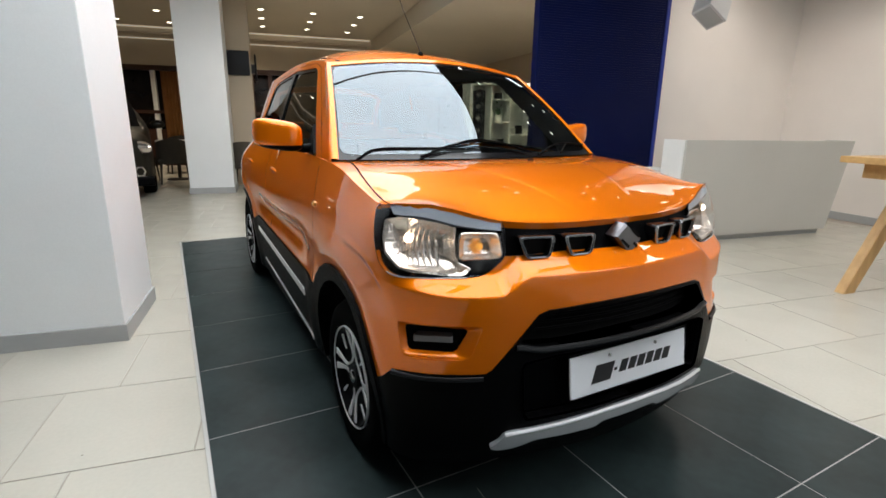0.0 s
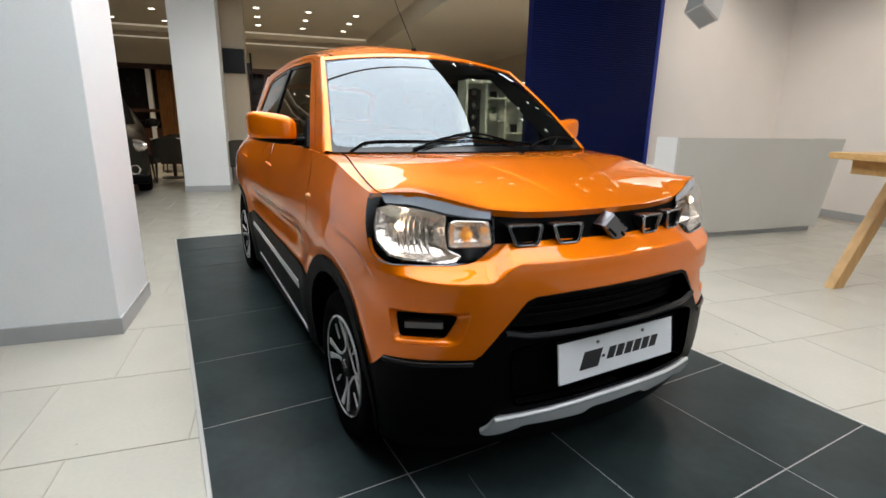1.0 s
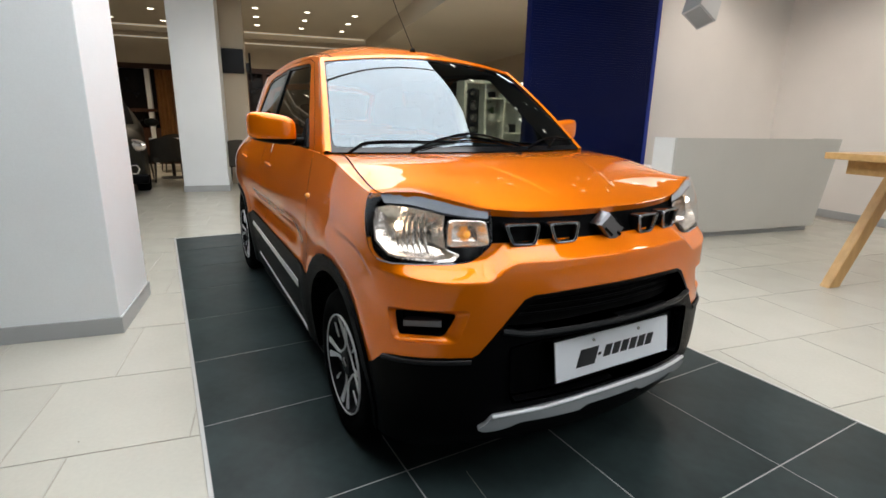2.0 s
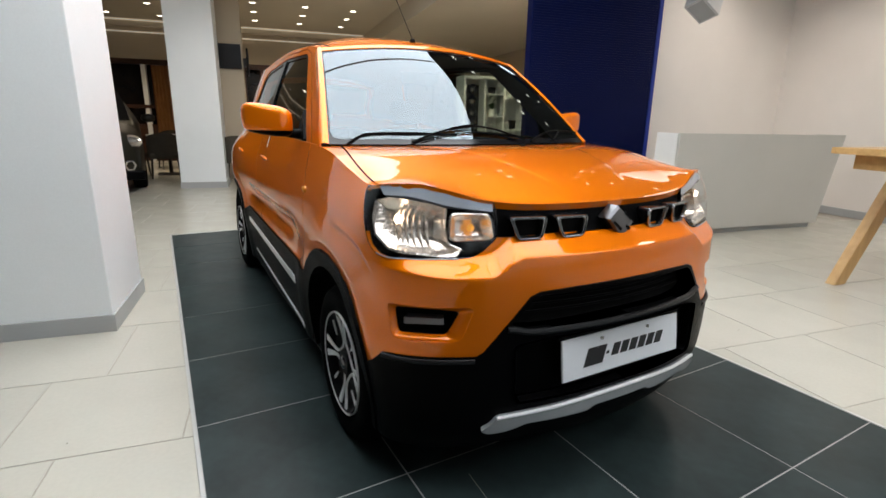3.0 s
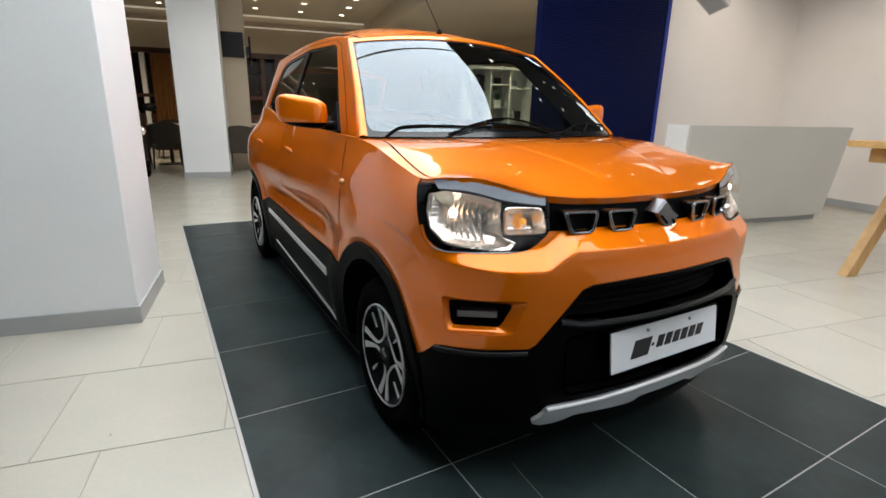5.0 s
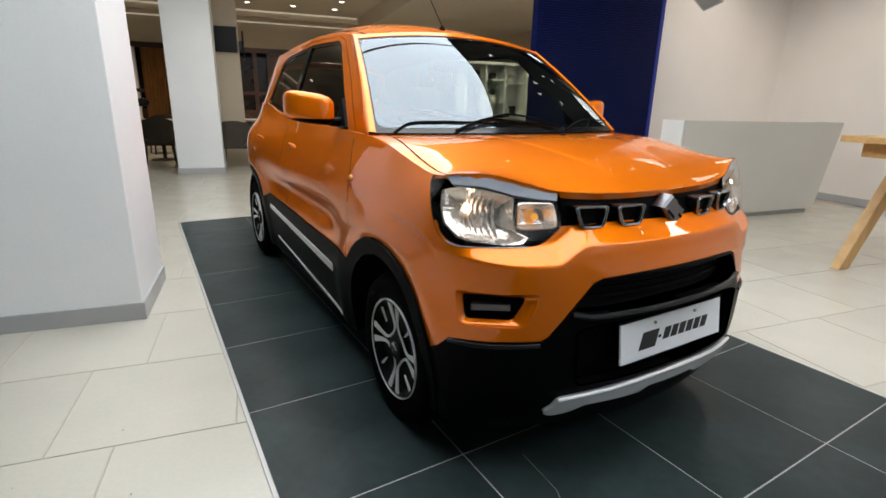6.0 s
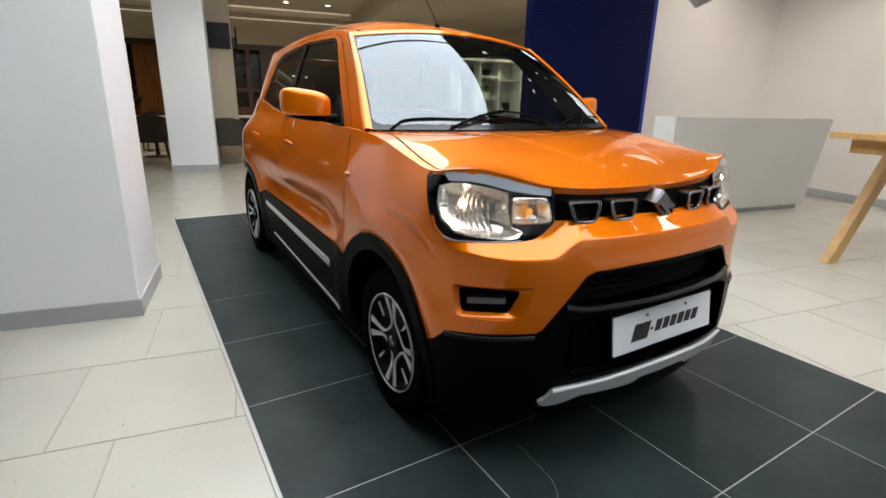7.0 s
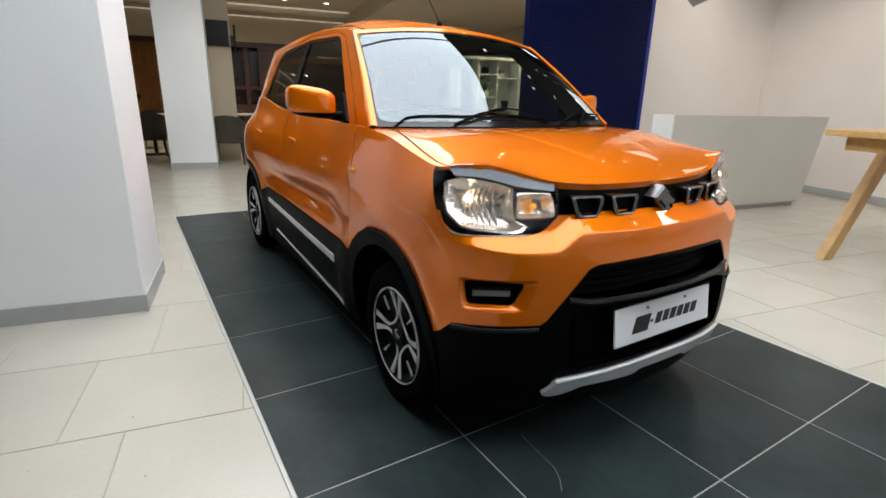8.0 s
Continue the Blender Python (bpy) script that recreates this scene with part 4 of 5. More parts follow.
# fog recesses with lamp bars
for sx in (-1, 1):
    bm = bmesh.new()
    loops = [[on_body(sx * a, b, out) for a, b in [tuple(Vector(p) * (1 - t) + Vector(q) * t) for p, q in zip(FOG_OUT, FOG)]] for t, out in ((0, 0.0), (0.12, -0.001), (0.5, -0.010), (0.9, -0.020), (1, -0.023))]
    add_loft(bm, loops)
    bezel = part("fog_bezel", bm, PAINT, car, "orange sculpted fog lamp surround", True)
    bm = bmesh.new()
    rings = add_loft(bm, [[on_body(sx * a, b, -0.023) for a, b in FOG], [on_body(sx * a, b, -0.055) for a, b in scaled(FOG, 0.97)]])
    bm.faces.new(rings[1])
    fog = part("fog_recess", bm, SEAM, bezel, "black fog lamp recess")
    bm = bmesh.new()
    loops = []
    for out, f in ((-0.055, 1.0), (-0.026, 1.0), (-0.022, 0.9)):
        loops.append([on_body(sx * a, b, out) for a, b in scaled([(0.749, 0.606), (0.615, 0.611), (0.614, 0.592), (0.749, 0.586)], f)])
    rings = add_loft(bm, loops)
    bm.faces.new(rings[-1])
    part("lamp_bar", bm, material("fog_glass", (0.16, 0.17, 0.18), 0.08) if sx < 0 else bpy.data.materials["fog_glass"], fog, "grey fog lamp bar")


# ---- headlamps ----
def headlamp(sx):
    lamp = shell("headlamp", sheet["headlamp"], body, GLOSS_BLACK, car, out=-0.060, wall=-0.062, mirror=(sx,), label="clear headlamp, lit, in a black housing")
    shell("lens", sheet["headlamp"], body, LENS, lamp, out=0.003, mirror=(sx,), label="clear lamp lens").visible_shadow = False
    # main bowl
    outer = [(0.893, 0.930), (0.876, 0.884), (0.848, 0.838), (0.797, 0.803), (0.748, 0.793), (0.633, 0.782), (0.577, 0.782), (0.556, 0.797), (0.595, 0.813),
             (0.606, 0.835), (0.611, 0.873), (0.606, 0.914), (0.656, 0.926), (0.740, 0.939), (0.828, 0.946)]
    loops = [[on_body(sx * a, b, -0.006) for a, b in outer]]
    for f, out in ((0.97, -0.008), (0.90, -0.022), (0.75, -0.038), (0.5, -0.050), (0.2, -0.056)):
        loops.append([on_body(sx * a, b, out) for a, b in scaled(outer, f, 0.004)])
    bm = bmesh.new()
    rings = add_loft(bm, loops)
    bm.faces.new(rings[-1])
    bowl = part("reflector", bm, REFLECTOR, lamp, "faceted chrome lamp bowl", True)
    # fluted ribs in the bowl
    for k in range(7):
        s = 0.655 + 0.022 * k
        bm = bmesh.new()
        add_tube(bm, [on_body(sx * (s + 0.012 * math.sin(t * 2.5)), 0.805 + 0.11 * t, -0.048 + 0.012 * (2 * t - 1) ** 2) for t in (i / 8 for i in range(9))], 0.0035, 6)
        part("rib", bm, REFLECTOR, bowl, smooth=True)
    c = on_body(sx * 0.780, 0.893, -0.040)
    bm = bmesh.new()
    bmesh.ops.create_uvsphere(bm, u_segments=16, v_segments=10, radius=0.012, matrix=Matrix.Translation(c))
    part("bulb", bm, BULB, bowl, "glowing warm white bulb", True)
    # indicator bowl
    outer = rounded([(0.597, 0.902), (0.462, 0.898), (0.446, 0.822), (0.602, 0.822)], 0.022)
    loops = [[on_body(sx * a, b, out) for a, b in scaled(outer, f)] for f, out in ((1.0, -0.070), (1.0, -0.008), (0.93, -0.006), (0.86, -0.018), (0.6, -0.046), (0.2, -0.055))]
    bm = bmesh.new()
    rings = add_loft(bm, loops)
    bm.faces.new(rings[-1])
    bowl = part("indicator_bowl", bm, REFLECTOR, lamp, "chrome indicator bowl", True)
    bm = bmesh.new()
    bmesh.ops.create_uvsphere(bm, u_segments=14, v_segments=8, radius=0.012, matrix=Matrix.Translation(on_body(sx * 0.520, 0.860, -0.036)))
    part("bulb", bm, AMBER, bowl, "glowing amber indicator bulb", True)
    bm = bmesh.new()
    bmesh.ops.create_uvsphere(bm, u_segments=12, v_segments=8, radius=0.005, matrix=Matrix.Translation(on_body(sx * 0.585, 0.858, -0.036)))
    part("position_bulb", bm, BULB, bowl, "small clear bulb", True)
    # thin bright tube drawn as the reflection along the lens edge
    bm = bmesh.new()
    add_tube(bm, [on_body(sx * a, b, 0.001) for a, b in rounded(HEADLAMP, 0.014)[17:32]], 0.0019, 6)
    part("lens_edge", bm, SATIN, lamp, "bright line drawn as the reflection on the lens edge", True)
    # pale brow along the top edge
    bm = bmesh.new()
    top = [(0.457, 0.929), (0.526, 0.943), (0.617, 0.964), (0.672, 0.973), (0.728, 0.979), (0.800, 0.981), (0.852, 0.978), (0.903, 0.970)]
    bot = [(0.455, 0.903), (0.526, 0.910), (0.606, 0.921), (0.657, 0.932), (0.715, 0.943), (0.760, 0.949), (0.806, 0.950), (0.857, 0.949)]
    add_loft(bm, [[on_body(sx * a, b, -0.003) for a, b in top], [on_body(sx * a, b, -0.004) for a, b in bot], [on_body(sx * a, b, -0.05) for a, b in bot]], close=False)
    part("brow", bm, BROW, lamp, "pale brow inside the lamp", True)


headlamp(-1)
headlamp(1)
for sx in (-1, 1):
    bm = bmesh.new()
    bmesh.ops.create_uvsphere(bm, u_segments=16, v_segments=10, radius=1, matrix=Matrix.Translation(on_body(sx * along(0.29), 0.877, 0.002)) @ Matrix.Diagonal((0.012, 0.022, 0.013, 1)))
    part("side_indicator", bm, material("side_amber", (0.75, 0.28, 0.03), 0.1, coat=1.0) if sx < 0 else bpy.data.materials["side_amber"], car, "small amber side indicator", True)


# ---- bonnet ----
def cowl(u):
    return Vector((0.690 * u, 0.245 - 0.12 * (1 - u * u), 1.047 + 0.002 * (1 - u * u)))


S0, S1 = 0.925, along(0.245)


def top_edge(s):
    return body(s, curve_at(TOP, abs(s)))


def deck(u, v):
    """The bonnet and the tops of the wings: u across, v from the nose to the windscreen."""
    uu, vv = min(max(u, -1), 1), min(max(v, 0), 1)
    f, r = top_edge(uu * S0), cowl(uu)
    crown = 0.965 + 0.035 * (1 - uu * uu) ** 1.6             # the height that the bonnet would have without its rolled front edge
    roll, f.z = f.z - crown, crown
    a, b = top_edge(-(S0 + (S1 - S0) * vv)), top_edge(S0 + (S1 - S0) * vv)
    c00, c10, c01, c11 = top_edge(-S0), top_edge(S0), cowl(-1), cowl(1)
    c00.z = c10.z = 0.965
    m = (uu + 1) / 2
    p = f * (1 - vv) + r * vv + a * (1 - m) + b * m - (c00 * (1 - m) * (1 - vv) + c10 * m * (1 - vv) + c01 * (1 - m) * vv + c11 * m * vv)
    p.z += roll * (1 - vv) ** 6 + (0.024 + 0.062 * step((abs(uu) - 0.25) / 0.5)) * vv * (1 - vv) ** 1.5 * (1 - abs(uu) ** 6)
    line = 0.13 + 0.36 * vv                           # raised crease
    p.z += step(min(vv * 4, (1 - vv) * 6)) * (0.0022 * step((line - abs(uu) + 0.03) / 0.06) + 0.0006 * math.exp(-((abs(uu) - line) / 0.012) ** 2))
    if u != uu or v != vv:
        p += Vector(((u - uu) * 0.6, (v - vv) * 0.7, 0))
    return p


EDGE = [(-0.955, -0.02), (-0.95, 0.25), (-0.93, 0.55), (-0.90, 0.85), (-0.885, 1.02)]
HOOD_GAPS = [strip_poly(EDGE, 0.011), strip_poly([(-a, b) for a, b in EDGE], 0.011)]
HOOD = [(a + 0.0055, b) for a, b in EDGE] + [(-a - 0.0055, b) for a, b in EDGE[::-1]]
RIDGES = [("ridge", strip_poly([(sx * (0.13 + 0.36 * k / 20), k / 20) for k in range(1, 20)], w)) for sx in (-1, 1) for w in (0.008, 0.022, 0.040, 0.064)]
top_sheet = cut_sheet(80, 40, lambda i, j: (2 * i - 1, j), [("gap", HOOD_GAPS[0]), ("gap", HOOD_GAPS[1]), ("hood", HOOD)] + RIDGES)
bonnet = shell("bonnet", top_sheet["hood"], deck, PAINT, car, wall=0.02, label="glossy orange bonnet with two creases")
for sgn in (-1, 1):
    shell("panel_gap", [p for p in top_sheet["gap"] if sgn * p[0][0] > 0], deck, SEAM, car, out=-0.008, wall=-0.008, label="dark gap between panels")
for sgn in (-1, 1):
    shell("fender_top", [p for p in top_sheet["rest"] if sgn * p[0][0] > 0], deck, PAINT, car, wall=0.01)
bm = bmesh.new()
bmesh.ops.create_uvsphere(bm, u_segments=12, v_segments=8, radius=1, matrix=Matrix.Translation(deck(0.12, 0.80)) @ Matrix.Diagonal((0.014, 0.012, 0.008, 1)))
part("washer_jet", bm, BLACK_PLASTIC, bonnet, "small black washer jet", True)


# ---- glasshouse ----
ROOF_EDGE = [(0.23, 1.050), (0.735, 1.462), (0.92, 1.492), (1.5, 1.516), (2.2, 1.482), (2.60, 1.42), (2.80, 1.16)]


def roof_edge(y):
    if y < 0.735:
        t = (y - 0.23) / 0.505
        return 1.050 + 0.412 * t + 0.018 * math.sin(math.pi * t)
    return curve_at(ROOF_EDGE[1:], y)


def glass_x(z):
    return 0.697 - (z - 1.04) * 0.325 - 0.10 * (z - 1.04) * (z - 1.04)


def tuck(y):
    """How far the sides draw in towards the tail."""
    t = min(max(y - TAIL_Y, 0.0), 0.48) / TAIL_B
    return HALF - HALF * (1 - t ** POWER) ** (1 / POWER) + 0.034 * step((y - 1.0) / 1.6)


def flank(y, z):
    return Vector((glass_x(z) - tuck(y), y, z))


def belt(y):
    return curve_at(TOP, along(min(max(y, 0.23), 2.78))) - 0.002


WINDOW_F = rounded([(0.475, 1.062), (0.90, 1.428), (0.96, 1.444), (1.43, 1.460), (1.43, 1.090)], 0.03)
WINDOW_R = rounded([(1.50, 1.095), (1.50, 1.458), (1.98, 1.432), (2.09, 1.40), (2.20, 1.15)], 0.03)
PILLAR = [(1.425, 1.085), (1.425, 1.464), (1.505, 1.464), (1.505, 1.088)]
TRIM_F = rounded([(0.44, 1.048), (0.885, 1.440), (0.95, 1.460), (1.43, 1.476), (2.0, 1.447), (2.12, 1.41), (2.24, 1.14), (1.5, 1.078)], 0.03)
DOOR_GAP = strip_poly([(0.36, 1.05), (0.60, 1.270), (0.84, 1.452), (0.95, 1.480), (1.43, 1.497), (2.0, 1.466), (2.16, 1.42)], 0.0034)


def pane_cell(i, j):
    y = 0.24 + 2.54 * i
    a, b = belt(y), roof_edge(y)
    return y, a + max(b - a, 0.001) * j


side_sheet = cut_sheet(84, 16, pane_cell, [("window_f", WINDOW_F), ("window_r", WINDOW_R), ("pillar", PILLAR), ("trim", TRIM_F), ("gap", DOOR_GAP)])
for sx in (-1, 1):
    shell("window_frame", side_sheet["rest"], flank, PAINT, car, mirror=(sx,), wall=0.006, turn=1, label="orange pillars and door frames")
    shell("window_trim", side_sheet["trim"], flank, GLOSS_BLACK, car, out=-0.004, wall=0.01, mirror=(sx,), label="black window surround")
    shell("pillar_cover", side_sheet["pillar"], flank, GLOSS_BLACK, car, out=0.0, wall=0.01, mirror=(sx,), label="gloss black centre pillar")
    shell("pillar_lining", side_sheet["rest"] + side_sheet["gap"], flank, CABIN, car, out=-0.024, mirror=(sx,), label="dark pillar lining")
    shell("panel_gap", side_sheet["gap"], flank, SEAM, car, out=-0.006, wall=-0.006, mirror=(sx,))
    for key in ("window_f", "window_r"):
        shell("side_window", side_sheet[key], flank, SIDE_GLASS, car, out=-0.009, mirror=(sx,), label="dark tinted side window")


for sx in (-1, 1):                                   # shoulders between the flanks and the windows
    bm = bmesh.new()
    loops = []
    for k in range(5):
        row = []
        for i in range(60):
            y = 0.26 + 2.50 * i / 59
            p, q = body(along(y), curve_at(TOP, along(y)) - 0.001), flank(y, belt(y) + 0.004)
            q.y = p.y * (1 - k / 4) + q.y * k / 4
            t = k / 4
            w = p * (1 - t) + q * t
            row.append((sx * w.x, w.y, w.z + 0.25 * abs(p.x - q.x) * t * (1 - t) * 4))
        loops.append(row)
    add_loft(bm, loops, close=False)
    part("shoulder", bm, PAINT, car, smooth=True)


def screen(u, v):
    """The windscreen: u across, v upwards."""
    t = min(max(v, 0), 1)
    y, z = 0.235 + 0.50 * t, roof_edge(0.235 + 0.50 * t)
    x = glass_x(z) - 0.004
    b = 1 - u * u
    p = Vector((x * u, y - b * (0.10 * (1 - t) + 0.055 * t), z + b * (0.0 * (1 - t) + 0.042 * t)))
    n = Vector((0, -0.63, 0.77))
    return p + n * (0.016 * b * math.sin(math.pi * t)) + Vector((0, 0.5, 0.42)) * (v - t)


GLASS = rounded([(-0.950, 0.040), (-0.974, 0.930), (0.974, 0.930), (0.950, 0.040)], 0.06)
screen_sheet = cut_sheet(60, 30, lambda i, j: (2 * i - 1, j), [("header", [(-1.01, 0.953), (-1.01, 1.01), (1.01, 1.01), (1.01, 0.953)]), ("glass", GLASS)])
shell("roof_header", screen_sheet["header"], screen, PAINT, car, out=0.004, wall=0.008, label="orange front edge of the roof")
windscreen = shell("windscreen", screen_sheet["glass"], screen, SCREEN_GLASS, car, label="clear curved windscreen")
windscreen.visible_shadow = False
shell("border", screen_sheet["rest"], screen, GLOSS_BLACK, windscreen, wall=0.006, label="black printed border")


for sx in (-1, 1):                                   # rounded windscreen pillars
    bm = bmesh.new()
    loops = []
    for i in range(25):
        t = i / 24
        a, y = screen(sx * (0.960 + 0.024 * t), t), 0.235 + 0.50 * t
        z = roof_edge(y)
        b = Vector((sx * (glass_x(z - 0.014) + 0.003), y + 0.022, z - 0.014))
        n = Vector((sx * 0.45, -0.55, 0.55))
        loops.append([a + (b - a) * k / 8 + n * (0.020 * math.sin(math.pi * (0.06 + 0.94 * k / 8))) for k in range(9)])
    add_loft(bm, loops, close=False)
    part("windscreen_pillar", bm, PAINT, car, "rounded orange windscreen pillar", True)


def roof(u, w):
    y0 = 0.735 - 0.055 * (1 - u * u)
    y = y0 + (2.62 - y0) * w
    z = roof_edge(max(0.735, min(y, 2.6))) if w > 0.02 else roof_edge(0.735)
    x = (glass_x(z) - tuck(y)) * u
    lift = 0.042 + 0.052 * step((w + 0.06) / 0.36)
    return Vector((x, y, z + lift * (1 - abs(u) ** 2.4)))


roof_sheet = cut_sheet(48, 60, lambda i, j: (2 * i - 1, j), [])
roof_ob = shell("roof", roof_sheet["rest"], roof, PAINT, car, wall=0.02, label="glossy orange roof")
shell("headliner", roof_sheet["rest"], roof, CABIN, car, out=-0.035, turn=1)
for sx in (-1, 1):
    bm = bmesh.new()
    add_tube(bm, [roof(sx * 0.90, i / 20) - Vector((0, 0, 0.003)) for i in range(19)], 0.006, 6)
    part("roof_moulding", bm, SEAM, roof_ob, "black rubber strip along the roof", True)
bm = bmesh.new()
p = roof(0, 0.09)
add_tube(bm, [p, p + Vector((0, 0.01, 0.012))], 0.014, 10)
aerial = part("aerial_base", bm, BLACK_PLASTIC, roof_ob, "black aerial base", True)
bm = bmesh.new()
add_tube(bm, [p + Vector((0, 0.0, 0.01)), p + Vector((-0.005, 0.20, 0.24)), p + Vector((-0.01, 0.36, 0.45))], 0.0022, 6)
part("aerial_mast", bm, BLACK_PLASTIC, aerial, "thin black aerial mast", True)


def hatch(u, v):
    z0, z1 = 1.145, roof_edge(2.6) + 0.05 * (1 - abs(u) ** 2.4)
    z = z0 + (z1 - z0) * v
    return Vector(((glass_x(z) - tuck(2.74 - 0.18 * v)) * u, 2.80 - 0.18 * v - 0.06 * u * u, z))


hatch_sheet = cut_sheet(30, 12, lambda i, j: (2 * i - 1, j), [("glass", rounded([(-0.86, 0.12), (-0.84, 0.88), (0.84, 0.88), (0.86, 0.12)], 0.06))])
shell("tailgate", hatch_sheet["rest"], hatch, PAINT, car, wall=0.015, turn=-1)
shell("rear_window", hatch_sheet["glass"], hatch, REAR_GLASS, car, turn=-1).visible_shadow = False

# ---- cowl and wipers ----
bm = bmesh.new()
n = 30
loops = [[cowl(-1 + 2 * i / n) + Vector((0, 0.004, dz)) for i in range(n + 1)] for dz in (-0.002, -0.02)]
loops.append([screen(-1 + 2 * i / n, 0.0) + Vector((0, 0.03, -0.012)) for i in range(n + 1)])
add_loft(bm, loops, close=False)
part("cowl_panel", bm, BLACK_PLASTIC, car, "black plastic cowl below the windscreen")


def on_screen(u, v, out):
    n = normal_at(screen, u, v)
    n = n if n.y < 0 else -n
    return screen(u, v) + n * out


def bent_rod(points, out, r):
    """A rod along points (u, v) on the windscreen, gently curved from one to the next."""
    bm = bmesh.new()
    knots = [(k / (len(points) - 1), p) for k, p in enumerate(points)]
    us, vs = [(k, p[0]) for k, p in knots], [(k, p[1]) for k, p in knots]
    add_tube(bm, [on_screen(curve_at(us, i / 24), curve_at(vs, i / 24), out) for i in range(25)], r, 8)
    return bm


# the first rod is no wiper: it draws a dark reflected line
part("wiper", bent_rod([(-0.864, -0.004), (-0.784, 0.060), (-0.698, 0.076), (-0.572, 0.078), (-0.38, 0.074), (-0.18, 0.066)], 0.005, 0.0040), BLACK_PLASTIC, car, "curved black rod drawn as a dark reflection low on the windscreen", True)
blade = part("wiper", bent_rod([(-0.492, 0.010), (-0.274, 0.090), (-0.066, 0.120)], 0.008, 0.0046), BLACK_PLASTIC, car, "black wiper blade", True)
part("arm", bent_rod([(-0.21, 0.104), (-0.066, 0.124), (0.114, 0.096), (0.322, 0.020)], 0.014, 0.0042), BLACK_PLASTIC, blade, smooth=True)
part("spine", bent_rod([(-0.43, 0.018), (-0.20, 0.072), (0.05, 0.076), (0.26, 0.024)], 0.006, 0.0030), BLACK_PLASTIC, blade, smooth=True)
blade = part("wiper", bent_rod([(0.386, 0.010), (0.54, 0.070), (0.70, 0.102), (0.96, 0.092)], 0.008, 0.0046), BLACK_PLASTIC, car, "black wiper blade", True)
part("arm", bent_rod([(0.60, 0.010), (0.68, 0.060), (0.74, 0.098)], 0.014, 0.0040), BLACK_PLASTIC, blade, smooth=True)
bm = bmesh.new()
loops = [[screen(0.80 + 0.085 * t - 0.06 * e, 0.895 - 0.11 * t) + Vector((0, -0.002, 0.002)) for t in (0, 0.5, 1.0)] for e in (0, 1)]
add_loft(bm, loops, close=False)
part("sticker", bm, STICKER, windscreen, "small pale sticker")


# ---- door mirrors ----
def mirror(sx):
    bm = bmesh.new()
    bmesh.ops.create_uvsphere(bm, u_segments=32, v_segments=20, radius=1)
    for v in bm.verts:
        x, y, z = v.co
        p = 0.64
        x, y, z = (math.copysign(abs(c) ** q, c) for c, q in ((x, p), (y, p), (z, 0.46)))
        taper = 1 - 0.28 * (x * 0.5 + 0.5)
        v.co = (sx * (0.828 + 0.100 * x), 0.545 + 0.065 * y * taper + 0.012 * x, 1.140 + 0.074 * z * taper + 0.010 * x * z + 0.014 * x)
    low, high = bm.copy(), bm
    bmesh.ops.bisect_plane(high, geom=high.faces[:] + high.edges[:] + high.verts[:], plane_co=(0, 0, 1.098), plane_no=(0, 0, 1), clear_inner=True)
    bmesh.ops.bisect_plane(low, geom=low.faces[:] + low.edges[:] + low.verts[:], plane_co=(0, 0, 1.098), plane_no=(0, 0, 1), clear_outer=True)
    ob = part("door_mirror", high, PAINT, car, "orange door mirror with black underside", True)
    part("underside", low, BLACK_PLASTIC, ob, "black lower mirror shell", True)
    bm = bmesh.new()
    add_tube(bm, [(sx * 0.78, 0.55, 1.095), (sx * 0.72, 0.55, 1.082), (sx * 0.68, 0.55, 1.085)], 0.020, 10)
    part("stalk", bm, BLACK_PLASTIC, ob, smooth=True)
    bm = bmesh.new()
    for y0, z0, y1, z1, y2, z2 in ((0.46, 1.065, 0.60, 1.075, 0.60, 1.185),):
        loops = [[flank(y0, z0), flank(y1, z1), flank(y2, z2)]]
        loops.append([p + Vector((0.012, 0, 0)) for p in loops[0]])
        for l in loops:
            for p in l:
                p.x *= sx
        rings = add_loft(bm, loops)
        bm.faces.new(rings[1])
    part("foot", bm, BLACK_PLASTIC, ob, "black triangular mirror foot")


mirror(-1)
mirror(1)


